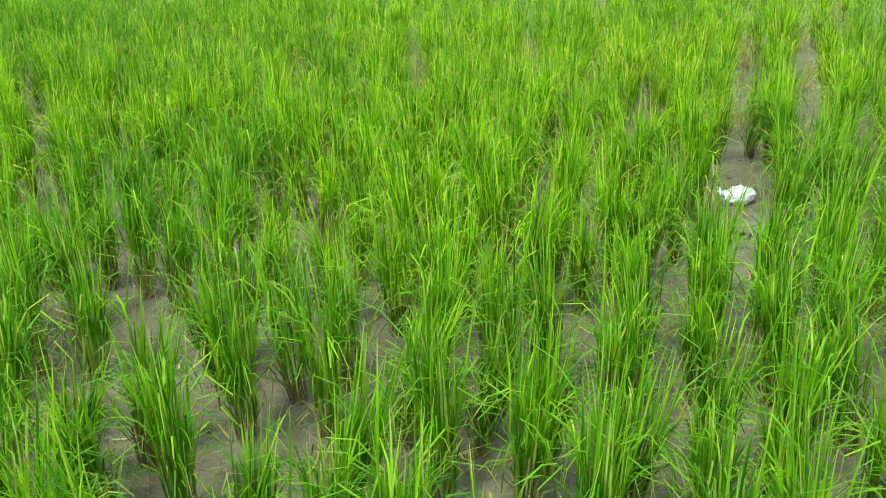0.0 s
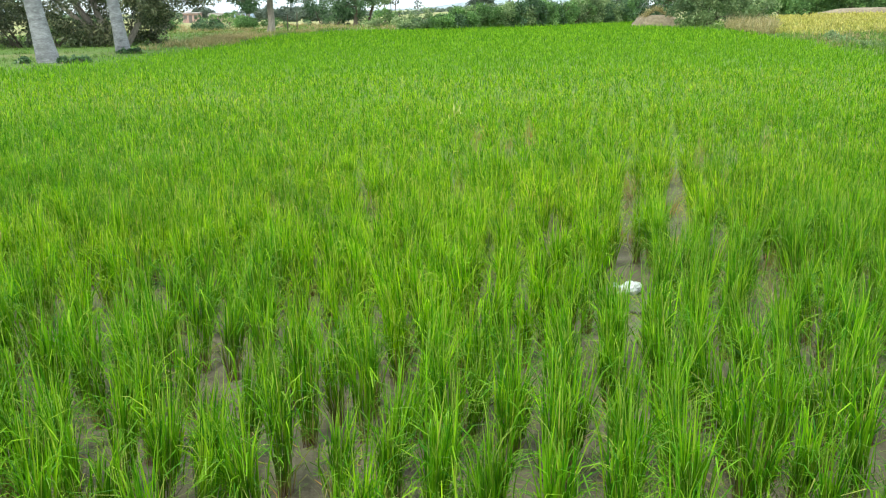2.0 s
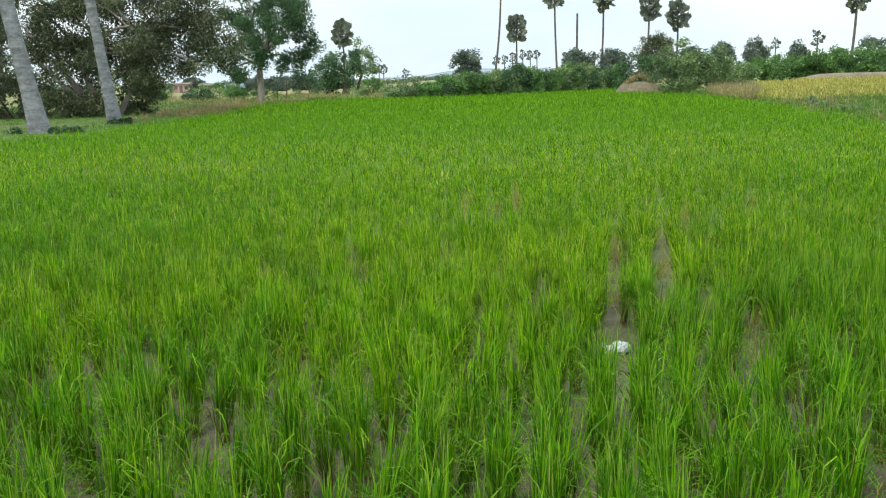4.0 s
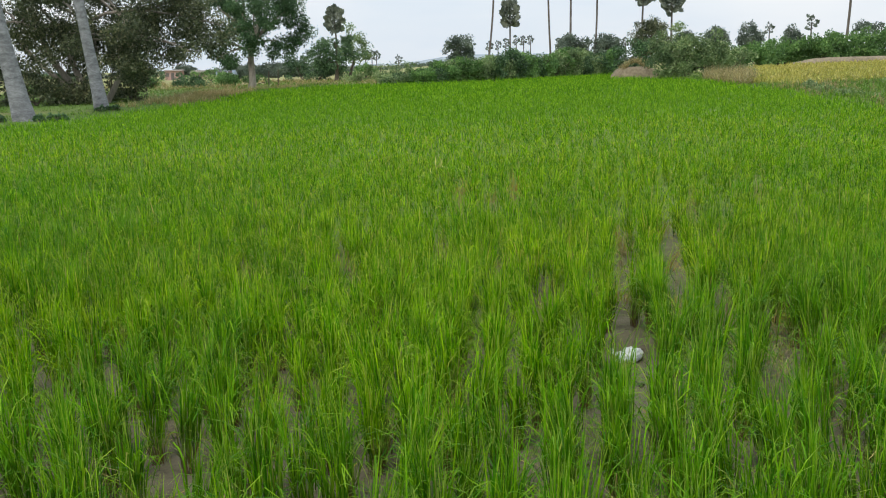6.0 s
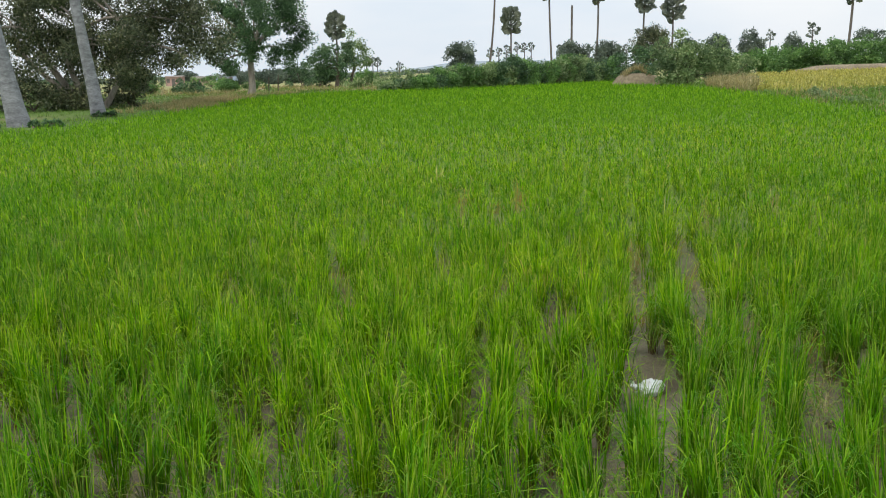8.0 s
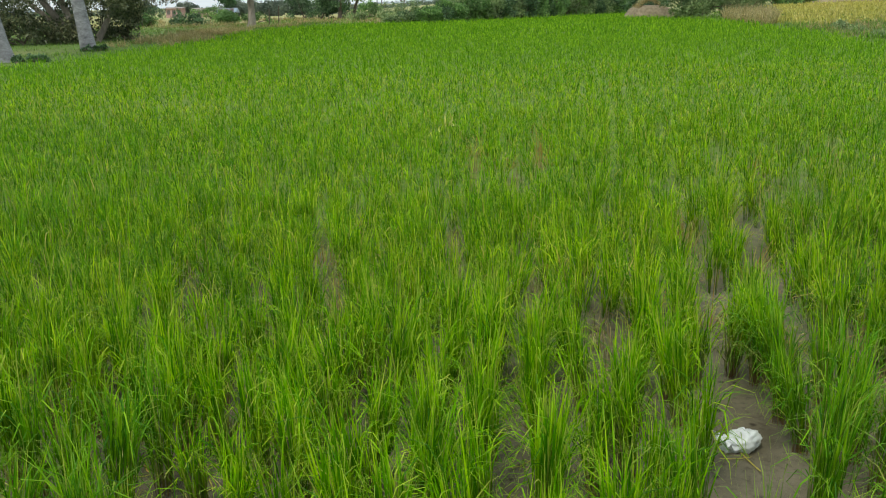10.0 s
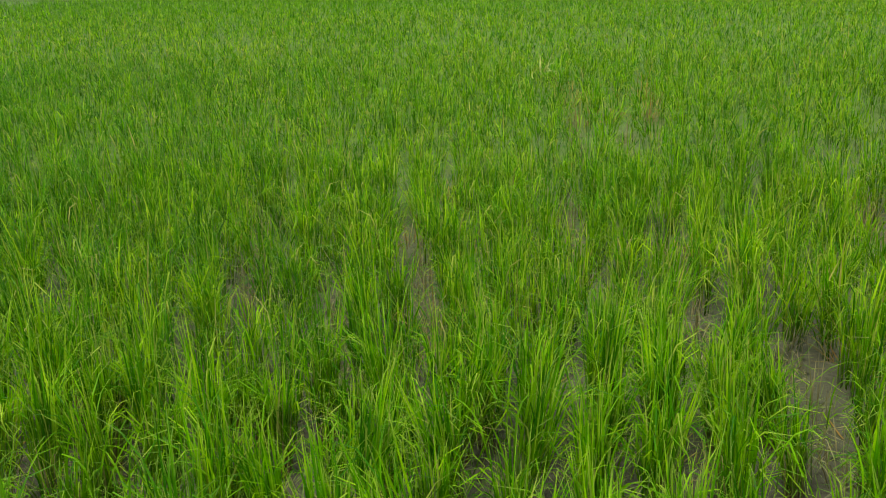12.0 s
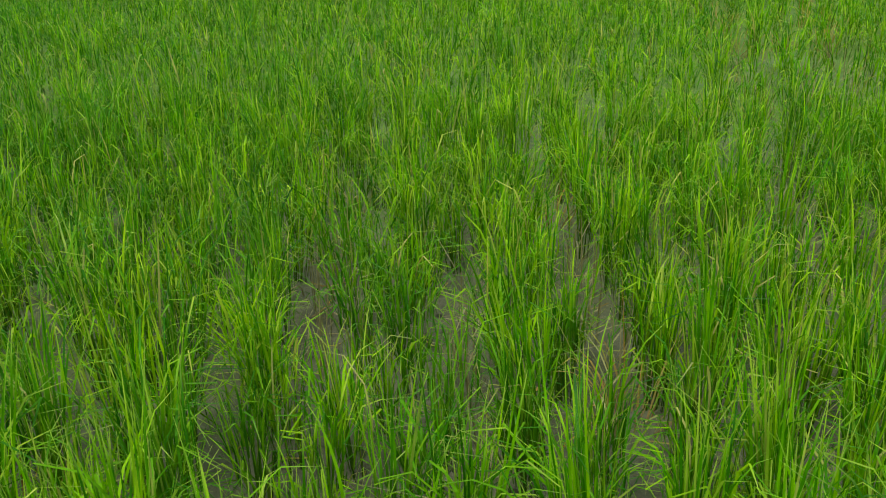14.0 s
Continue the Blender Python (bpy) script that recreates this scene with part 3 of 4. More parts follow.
# ---- trees, palms and shrubs ----
def thing(name, base, label, category, group=""):
    ob = new(name)
    ob.empty_display_size = 0.3
    ob.location = base
    return tagged(ob, label, category, group)


def on_land(x, y, sink=0.05):
    return (x, y, float(land(x, y)) - sink)


def clumps_in(centre, radii, count, seed, low=-0.75, shell=0.42):
    """Clump centres, most of them towards the outside of an uneven ellipsoid."""
    g = np.random.default_rng(seed)
    d = g.normal(0, 1, (count * 3, 3))
    d /= np.linalg.norm(d, axis=1, keepdims=True)
    d = d[d[:, 2] > low][:count]
    bump = 1 + 0.16 * np.sin(d[:, 0] * 5 + seed) + 0.14 * np.sin(d[:, 1] * 6 + d[:, 2] * 4 + seed * 2)
    r = (shell + (1 - shell) * g.uniform(0, 1, len(d)) ** 0.5) * bump
    return np.asarray(centre) + d * r[:, None] * np.asarray(radii)


def bent(a, b, sag, k=5, seed=0):
    g = np.random.default_rng(seed)
    a, b = np.asarray(a, float), np.asarray(b, float)
    t = np.linspace(0, 1, k)[:, None]
    wob = g.normal(0, 0.05, 3) * np.linalg.norm(b - a) * np.sin(t * np.pi) + g.normal(0, 0.03, 3) * np.linalg.norm(b - a) * np.sin(t * 2 * np.pi)
    return a + (b - a) * t + np.array((0, 0, sag)) * np.sin(t * np.pi) + wob


def broad_tree(base, stems, crown, radii, count, clump, per, leaf, leafmat, seed, label, name="broadleaf_tree", low=-0.6, limbs=9, extra=(), group="", bark=None):
    """stems: (dx, dy, reach x, reach y, reach z, radius) of each trunk; crown: the crown's middle over the base."""
    bark = bark or BARK_TREE
    root = thing(name, base, label, "tree", group)
    tips = []
    for k, (dx, dy, tx, ty, tz, r) in enumerate(stems):
        pts = bent((dx, dy, -0.15), (tx, ty, tz), 0.0, 8, seed + k)
        rad = np.linspace(r, r * 0.62, 8)
        rad[0] *= 1.55
        rad[1] *= 1.12
        v, f = tube(pts, rad, 10, 0.05, seed + k)
        mesh_object("trunk", v, f, bark, root, smooth=True)
        tips.append((pts[-1], rad[-1]))
    cl = clumps_in(crown, radii, count, seed, low)
    if len(extra):
        cl = np.concatenate([cl, np.asarray(extra, float)])
    g = np.random.default_rng(seed + 50)
    for k in range(limbs):
        tip, r = tips[k % len(tips)]
        end = cl[g.integers(len(cl))]
        v, f = tube(bent(tip, end, 0.25, 6, seed + k), np.linspace(r * 0.7, 0.03, 6), 6, 0.04, k)
        mesh_object("branch", v, f, bark, root, smooth=True)
    rad = clump * g.uniform(0.7, 1.25, len(cl))
    v, f = leaves(cl, rad, per, leaf, seed + 1)
    mesh_object("crown", v, f, leafmat, root)
    return root


def shrub(base, radii, count, clump, per, leaf, leafmat, seed, label, group="", name="shrub", boxy=False):
    root = thing(name, base, label, "shrub", group)
    cl = clumps_in((0, 0, radii[2] * 0.55), (radii[0], radii[1], radii[2] * 0.6), count, seed, -0.95, 0.35)
    g = np.random.default_rng(seed + 9)
    if boxy:
        cl = np.stack([g.uniform(-radii[0], radii[0], count), g.uniform(-radii[1], radii[1], count), g.uniform(0, 1, count) ** 0.8 * (radii[2] - clump)], -1)
        cl[:, 2] *= 0.86 + 0.14 * np.sin(cl[:, 0] * 2.3 + seed)
    cl[:, 2] = np.maximum(cl[:, 2], clump * 0.55)
    for k in range(4):
        end = cl[g.integers(len(cl))]
        v, f = tube(bent((g.normal(0, 0.12), g.normal(0, 0.12), -0.05), end, 0.1, 4, seed + k), np.linspace(0.05, 0.015, 4), 5)
        mesh_object("stem", v, f, BARK_TREE, root)
    v, f = leaves(cl, clump * g.uniform(0.7, 1.3, len(cl)), per, leaf, seed + 1)
    mesh_object("foliage", v, f, leafmat, root)
    return root


def fan_leaf(spikes, reach, seed):
    """One palmyra fan on its stalk, along +x: a stiff stalk and a pleated, split half disc."""
    g = np.random.default_rng(seed)
    v, f = tube([(0, 0, 0), (0.27, 0, 0.02), (0.54, 0, 0.0)], [0.035, 0.025, 0.02], 4)
    v, quads = list(v * reach), [tuple(q) for q in f]
    hub = np.array((0.54, 0, 0.0))
    a = np.linspace(-2.3, 2.3, spikes * 2 + 1)
    k0 = len(v)
    for i, t in enumerate(a):
        r = (0.38 if i % 2 else 0.30) * g.uniform(0.88, 1.1) * (0.82 + 0.18 * math.cos(t))
        v.append((hub + (r * math.cos(t), r * math.sin(t), (0.05 if i % 2 else -0.03) - 0.16 * r * abs(t) / 2)) * reach)
    k1 = len(v)
    v.append(hub * reach)
    for i in range(0, len(a) - 2, 2):
        quads.append((k1, k0 + i, k0 + i + 1, k0 + i + 2))
    return np.array(v), np.array(quads)


def fan_ways(count, seed):
    """Directions of the fans: a dense round head, hanging lower ones drawn in."""
    g = np.random.default_rng(seed)
    ways = []
    for k in range(count):
        az = k * 2.39996 + g.normal(0, 0.2)
        el = math.asin(-0.92 + 1.88 * ((k + 0.5) / count)) + g.normal(0, 0.1)
        ways.append((az, el, g.choice((-1, 1)) * g.uniform(0.5, 1.5), (0.82 if el < -0.7 else 1.0) * (0.55, 1.0, 0.82)[k % 3] * g.uniform(0.9, 1.1)))
    return ways


FAN_MESHES = {}


def palm(base, top, trunk_r, reach, seed, label, bark, fans=34, spikes=11, parts=True, crown=True, group="", flare=1.3):
    """A palmyra palm with its straight ringed trunk and round head of stiff fans."""
    root = thing("palmyra_palm" if crown else "dead_palm_trunk", base, label, "palm tree", group)
    top = np.asarray(top, float) - base
    n = 14 if parts else 6
    t = np.linspace(0, 1, n)[:, None]
    sway = np.random.default_rng(seed).normal(0, 0.012, 2) * np.linalg.norm(top)
    pts = np.array((0, 0, -0.2)) * (1 - t) + top * t + np.array((*sway, 0)) * np.sin(t * np.pi)
    rad = np.interp(np.linspace(0, 1, n), [0, 0.09, 0.25, 1], [trunk_r * flare, trunk_r * (1 + (flare - 1) * 0.35), trunk_r, trunk_r * 0.82])
    v, f = tube(pts, rad, 12 if parts else 6, 0.015, seed)
    mesh_object("trunk", v, f, bark, root, smooth=True)
    if not crown:
        return root
    if parts:
        head = new("crown")
        head.parent, head.location = root, top
        if reach not in FAN_MESHES:
            made = []
            for k in range(3):
                fv, ff = fan_leaf(spikes, reach, k)
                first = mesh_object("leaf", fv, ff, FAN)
                made.append(first.data)
                bpy.data.objects.remove(first)
            FAN_MESHES[reach] = made
        for k, (az, el, rl, s) in enumerate(fan_ways(fans, seed)):
            ob = new("leaf", FAN_MESHES[reach][k % 3])
            ob.parent = head
            ob.rotation_euler = (Matrix.Rotation(az, 3, "Z") @ Matrix.Rotation(-el, 3, "Y") @ Matrix.Rotation(rl, 3, "X")).to_euler()
            ob.scale = (s, s, s)
            ob.location = (0, 0, 0.42 * reach * math.sin(el))
    else:
        pieces = []
        for k, (az, el, rl, s) in enumerate(fan_ways(fans, seed)):
            fv, ff = fan_leaf(spikes, reach * s, k)
            m = np.array(Matrix.Rotation(az, 3, "Z") @ Matrix.Rotation(-el, 3, "Y") @ Matrix.Rotation(rl, 3, "X"))
            pieces.append((fv @ m.T + top + np.array((0, 0, 0.42 * reach * math.sin(el))), ff))
        v, f = joined(pieces)
        mesh_object("crown", v, f, FAN, root)
    return root


# the two grey palms on the near bank
palm(on_land(-11.86, 28.0), (-13.65, 28.6, 9.8), 0.225, 2.0, 301, "stout grey palm trunk leaning on the grassy bank", BARK_PALM, 30, 10, True, True, "palms on the near bank", 1.7)
palm(on_land(-11.81, 34.3), (-13.2, 34.9, 10.4), 0.190, 2.0, 302, "stout grey palm trunk leaning on the grassy bank", BARK_PALM, 30, 10, True, True, "palms on the near bank", 1.55)

# the great dark tree behind them and the lighter one beyond
side = [(6.0, -1.0, 2.6), (5.2, -1.5, 2.2), (4.4, -0.6, 2.0), (5.6, 0.5, 3.1), (3.4, -1.8, 1.9), (4.8, 0.8, 2.5), (6.3, 0.0, 3.3), (-5.5, -1, 2.2), (-6.3, 0, 2.6), (-4.5, -1.5, 2.0), (2.6, -2.2, 1.6), (-2.8, -2.4, 1.7), (4.0, 0.2, 4.6), (5.0, 0.0, 4.0), (3.4, 0.4, 5.6), (4.4, -0.4, 3.2), (5.6, -0.3, 4.6), (3.0, 0.0, 3.6), (3.7, 0.3, 6.4), (5.9, 0.2, 2.2), (6.6, -0.3, 2.7), (-0.6, -2.6, 1.9), (-1.6, -2.4, 1.4), (-3.6, -2.0, 1.2), (-5.0, -1.6, 1.3), (-6.2, -1.2, 1.5), (1.4, -2.0, 1.8), (2.4, -1.0, 1.3), (3.2, -0.8, 1.6), (2.0, 0.6, 1.2), (-7.2, -0.6, 1.8), (-2.4, -2.8, 2.3), (0.6, -2.6, 2.5), (1.8, 1.6, 1.8), (3.4, 1.4, 2.0)]
side += [(4.2 + 0.9 * math.sin(k * 1.9) + 0.03 * k, 0.9 * math.sin(k * 2.7), 4.2 + 0.24 * k) for k in range(13)]
side += [(1.6 + 4.1 * ((k * 0.618) % 1), 0.3 + 1.3 * math.sin(k * 2.3), 1.9 + 2.6 * ((k * 0.414) % 1) + 0.25 * ((k * 0.618) % 1)) for k in range(24)]
broad_tree(on_land(-15.57, 43.1), [(0.1, 0, -1.9, 0.2, 3.3, 0.17), (0.3, -0.2, -1.0, -0.2, 3.5, 0.16), (0.5, 0.2, 0.2, 0.3, 3.6, 0.15), (0.7, 0.1, 1.9, 0.5, 3.6, 0.13), (-0.2, 0.2, -3.0, 0.4, 3.2, 0.13)],
           (-2.2, 0.8, 5.2), (6.3, 4.4, 4.4), 320, 0.68, 380, 0.115, LEAF_DARK, 41, "great spreading tree with dense dark leaves and several trunks", low=-0.85, limbs=16, extra=side, bark=BARK_PALE)
broad_tree(on_land(-12.08, 63.7), [(0, 0, 0.15, 0.1, 2.6, 0.26)],
           (0.5, 0.4, 4.9), (2.75, 2.7, 3.7), 118, 0.56, 330, 0.135, LEAF_MID, 42, "leafy green tree with one straight brown trunk", low=-0.8, limbs=14,
           extra=[(3.6, 0, 4.4), (3.9, 0.3, 3.7), (3.2, 0, 3.1), (3.3, -0.3, 4.9), (2.9, 0.2, 2.9), (-2.2, 0, 2.5), (-1.8, -0.5, 2.2), (1.6, -0.4, 2.2), (-1.0, -1.0, 2.0), (-1.5, 0.6, 1.8), (2.2, 0.5, 2.4), (-2.7, 0.3, 2.9)], bark=BARK_PALE)

# undergrowth below the great tree
for k, (x, y, w, h) in enumerate([(-19.0, 41.8, 1.3, 1.5), (-17.0, 41.2, 1.3, 1.2), (-15.3, 41.8, 0.9, 0.9), (-21.3, 42.6, 1.5, 1.7), (-14.2, 45.6, 1.0, 1.6), (-17.8, 46.1, 2.2, 3.0), (-20.9, 46.6, 2.2, 3.0), (-16.0, 47.1, 1.6, 2.4), (-23.9, 44.6, 2.2, 2.6)]):
    shrub(on_land(x, y), (w, w * 0.8, h), 26, 0.36, 70, 0.13, LEAF_DARK, 60 + k, "dark undergrowth in the shade of the great tree", "undergrowth below the great tree")

# thicket in the middle distance with a pale stem
broad_tree(on_land(-8.9, 86.8), [(0.2, -0.6, 0.4, -0.4, 1.9, 0.20)], (0, 0, 2.3), (2.4, 2.2, 2.1), 60, 0.55, 75, 0.2, LEAF_MID, 71, "rounded green thicket tree with creepers over a pale stem", low=-0.95, limbs=6,
           extra=[(1.2, 0, 3.6), (1.6, 0.2, 3.9), (-0.6, 0, 3.6)])
broad_tree(on_land(-7.5, 89.3), [(0, 0, 0.2, 0, 2.2, 0.16)], (0.3, 0, 3.1), (1.6, 1.6, 1.7), 36, 0.5, 70, 0.2, LEAF_SHRUB, 72, "grey-green feathery tree behind the thicket", low=-0.9, limbs=5)
shrub(on_land(-12.5, 91.8), (1.9, 1.2, 2.4), 30, 0.4, 60, 0.18, LEAF_MID, 73, "dark green bush at the far bank", "bushes at the far bank")
shrub(on_land(-10.7, 88.8), (1.5, 1.0, 1.7), 26, 0.4, 60, 0.18, LEAF_MID, 74, "dark green bush at the far bank", "bushes at the far bank")
shrub(on_land(-6.7, 93.8), (2.2, 1.0, 1.3), 26, 0.4, 60, 0.18, LEAF_FRESH, 75, "low pale green bush at the far bank", "bushes at the far bank")
shrub(on_land(-3.3, 97.8), (2.2, 1.0, 1.4), 26, 0.4, 60, 0.18, LEAF_SHRUB, 76, "low pale green bush at the far bank", "bushes at the far bank")

# the hedge along the far bank
g = np.random.default_rng(31)
for k in range(22):
    x = -2.6 + k * 0.86
    h = float(np.interp(x, [-3, -1.8, 0.7, 3.0, 9.7, 16.0], [0.9, 1.0, 1.6, 2.3, 2.5, 2.6])) * g.uniform(0.9, 1.08)
    y = float(np.interp(x, [-3.0, -1.0, 3.6, 9.7, 15.1, 18.0], [65.2, 65.2, 67.8, 74.8, 81.5, 84.0]))
    shrub(on_land(x, y + g.uniform(0, 0.8)), (0.85, 0.9, h), 50, 0.36, 76, 0.15, (LEAF_SHRUB, LEAF_MID, LEAF_FRESH)[(k * 7 + k // 3) % 3], 80 + k, "dense grey-green hedge shrub along the far bank", "hedge along the far bank", boxy=True)
# the pale shrub, the mound and the right-hand bushes
shrub(on_land(16.2, 61.6), (2.5, 1.6, 2.75), 100, 0.45, 100, 0.17, LEAF_SHRUB, 110, "large pale grey-green shrub at the corner of the paddy", "shrubs at the corner of the paddy")
shrub(on_land(19.3, 62.6), (1.7, 1.3, 1.75), 46, 0.42, 80, 0.16, LEAF_SHRUB, 111, "sprawling grey-green shrub at the corner of the paddy", "shrubs at the corner of the paddy")
shrub(on_land(14.4, 68.0), (1.4, 1.2, 2.4), 36, 0.42, 80, 0.17, LEAF_MID, 112, "dark shrub behind the earth mound", "shrubs at the corner of the paddy")
for k, (x, y, w, h) in enumerate([(26.0, 94.0, 2.4, 2.5), (29.0, 95.0, 2.4, 2.8), (32.0, 94.0, 2.4, 2.8), (35.3, 95.5, 2.6, 3.0), (38.8, 95.0, 2.6, 3.3), (42.2, 96.0, 2.8, 3.6), (46.0, 96.5, 3.0, 3.9), (50.0, 97.0, 3.2, 4.1), (54.5, 98.0, 3.6, 4.2), (59.5, 99.0, 3.8, 4.3)]):
    shrub(on_land(x, y), (w * 0.8, 1.6, h), 70, 0.6, 70, 0.26, LEAF_FRESH, 120 + k, "fresh green bush behind the ripe field", "bushes behind the ripe field", boxy=True)

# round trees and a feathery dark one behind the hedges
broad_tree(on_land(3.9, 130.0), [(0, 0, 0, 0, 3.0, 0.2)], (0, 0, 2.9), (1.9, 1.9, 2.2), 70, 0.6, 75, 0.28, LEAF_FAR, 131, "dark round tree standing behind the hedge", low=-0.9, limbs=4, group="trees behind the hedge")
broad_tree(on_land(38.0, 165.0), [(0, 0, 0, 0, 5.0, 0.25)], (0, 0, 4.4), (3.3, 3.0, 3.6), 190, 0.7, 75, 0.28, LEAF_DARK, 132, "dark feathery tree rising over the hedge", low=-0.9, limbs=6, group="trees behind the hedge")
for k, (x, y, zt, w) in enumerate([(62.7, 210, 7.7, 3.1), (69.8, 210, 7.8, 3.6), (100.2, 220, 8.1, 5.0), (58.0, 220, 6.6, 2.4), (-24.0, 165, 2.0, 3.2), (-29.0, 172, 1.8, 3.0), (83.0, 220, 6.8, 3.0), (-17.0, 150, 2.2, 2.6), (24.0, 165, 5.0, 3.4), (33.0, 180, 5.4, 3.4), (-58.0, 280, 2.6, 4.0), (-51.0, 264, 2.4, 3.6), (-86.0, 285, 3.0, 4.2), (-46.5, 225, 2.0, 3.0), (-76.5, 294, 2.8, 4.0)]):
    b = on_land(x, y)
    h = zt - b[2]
    broad_tree(b, [(0, 0, 0.2, 0, h * 0.55, 0.22)], (0, 0, h * 0.62), (w * 0.75, w * 0.7, h * 0.42), 80, 0.85, 60, 0.42, LEAF_FAR, 140 + k, "distant tree with haze put into its grey-green", low=-0.9, limbs=5, group="distant trees")

# palmyra palms over the hedge
for k, (x, y, z, bx, r) in enumerate([(16.0, 195, 10.7, 15.9, 2.75), (-19.6, 195, 10.5, -19.5, 2.75), (11.9, 180, 23.6, 10.4, 2.75), (21.9, 180, 16.3, 22.5, 2.75), (31.1, 180, 15.7, 30.6, 2.75), (39.8, 180, 13.7, 39.6, 2.75), (45.1, 180, 11.9, 44.9, 2.75), (59.0, 135, 11.4, 58.3, 2.2)]):
    palm(on_land(bx, y), (x, y, z), 0.19, r, 200 + k, "tall palmyra palm with a round head of stiff fans", BARK_THIN, 76, 7, True, True, "tall palms over the hedge")
palm(on_land(26.0, 180), (26.2, 180, 12.7), 0.22, 2.3, 230, "bare dead palm trunk without its head", BARK_THIN, crown=False)
FAR_PALMS = [(-24.3, 5.2), (-22.0, 5.1), (-20.3, 4.7), (-12.3, 3.1), (30.9, 9.0), (33.6, 8.8), (36.1, 8.9), (50.0, 9.2), (52.7, 8.5), (57.3, 7.4), (63.9, 7.5), (46.5, 7.9), (24.2, 7.3), (27.2, 8.1), (21.1, 7.2), (68.7, 7.0), (71.0, 7.3), (94.9, 9.4), (132.7, 8.6)]
for k, (x, z) in enumerate(FAR_PALMS):
    y = 350
    palm(on_land(x, y), (x, y, z), 0.2, 1.9, 250 + k, "small far palmyra palm above the bushes", BARK_THIN, 22, 6, False, True, "far palms")
palm(on_land(116.8, 330), (116.8, 330, 10.3), 0.22, 2.2, 270, "small far palmyra palm above the bushes", BARK_THIN, 22, 6, False, True, "far palms")
palm(on_land(101.2, 255), (101.4, 255, 9.5), 0.22, 2.2, 271, "small far palmyra palm above the bushes", BARK_THIN, 24, 6, False, True, "far palms")

# far woods and hills that close the horizon
g = np.random.default_rng(77)
wx = g.uniform(-330, 430, 1300)
wy = g.uniform(390, 600, 1300)
wz = land(wx, wy) + g.uniform(0.2, 2.2, 1300) * (0.65 + 0.35 * np.sin(wx * 0.05))
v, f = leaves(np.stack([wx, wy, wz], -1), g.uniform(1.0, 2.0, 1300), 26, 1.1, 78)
tagged(mesh_object("far_woods", v, f, LEAF_FAR), "low woods along the horizon with haze put into their grey-green", "woods", kind="stuff")
hx_ = np.linspace(-2600, 2600, 90)
ridge = 6 + 13 * np.sin(hx_ / 310 + 0.8) + 7 * np.sin(hx_ / 120) + 3 * np.sin(hx_ / 47)
hv = np.concatenate([np.stack([hx_, np.full(90, 2600.0), np.full(90, -12.0)], -1), np.stack([hx_, np.full(90, 2900.0), np.maximum(ridge, -6)], -1), np.stack([hx_, np.full(90, 3400.0), np.full(90, -12.0)], -1)])
hf = [(r * 90 + i, r * 90 + i + 1, (r + 1) * 90 + i + 1, (r + 1) * 90 + i) for r in range(2) for i in range(89)]
tagged(mesh_object("backdrop", hv, np.array(hf), HILL, smooth=True), "faint hills on the horizon, painted in blue-grey haze", "hills", kind="structure")


# ---- banks, dry grass and the ripe field ----
def scatter(x0, x1, y0, y1, count, seed, keep):
    g = np.random.default_rng(seed)
    x, y = g.uniform(x0, x1, count), g.uniform(y0, y1, count)
    k = keep(x, y)
    return x[k], y[k]


def turf(name, x, y, per, seg, length, width, mat, seed, label, spread=0.6, root=0.08, curl=0.5):
    v, f, a = blades(x, y, land(x, y) - 0.01, per, seg, length, spread, root, width, curl, seed)
    return tagged(mesh_object(name, v, f, mat, along=a), label, "grass", kind="stuff")


x, y = scatter(-30, -8.6, 14, 76, 12000, 401, lambda x, y: outside(x, y) > 0.05)
turf("bank_grass", x, y, 8, 1, 0.15, 0.030, GRASS, 402, "short green grass on the near bank and beyond")
x, y = scatter(10, 30, 14, 70, 9000, 403, lambda x, y: (outside(x, y) > 0.0) & (outside(x, y) < 6.0) & (y < 44 + 1.06 * (x - 16)))
turf("bank_grass", x, y, 8, 2, 0.26, 0.024, GRASS, 404, "rough green grass on the bank by the ripe field")
x, y = scatter(-14, 22, 54, 92, 6000, 405, lambda x, y: outside(x, y) > 0.05)
turf("bank_grass", x, y, 5, 2, 0.22, 0.04, GRASS, 406, "pale short grass along the far bank")
x, y = scatter(-13.5, -8.6, 36, 62, 2200, 407, lambda x, y: (outside(x, y) > 0.2) & (outside(x, y) < 2.6) & (waves(x, y, 9.0, 6, 2) > -0.1))
turf("dry_grass", x, y, 8, 3, 0.45, 0.014, DRY, 408, "tall pinkish dry grass on the near bank")
x, y = scatter(14, 25, 44, 66, 2600, 409, lambda x, y: (outside(x, y) > 0.2) & (outside(x, y) < 5.0) & (x > 0.285 * y) & (x < 0.335 * y))
turf("dry_grass", x, y, 9, 3, 0.85, 0.022, DRY, 410, "tall pinkish dry grass beside the ripe field")
x, y = scatter(15, 80, 38, 90, 11000, 411, lambda x, y: (outside(x, y) > 1.2) & (y > 40 + 1.06 * (x - 16) * (x < 45)) & (x > 0.322 * y))
turf("ripe_rice", x, y, 7, 2, 0.36, 0.09, YELLOW, 412, "ripe yellow rice standing in the next field", 0.35, 0.12, 0.35)
x, y = scatter(-30, -2, 66, 100, 1800, 413, lambda x, y: (outside(x, y) > 0.8) & (waves(x, y, 9.0, 16, 2) > -0.1))
turf("dry_grass", x, y, 7, 2, 0.40, 0.03, DRY, 414, "straw-coloured grass in the fields beyond the trees")
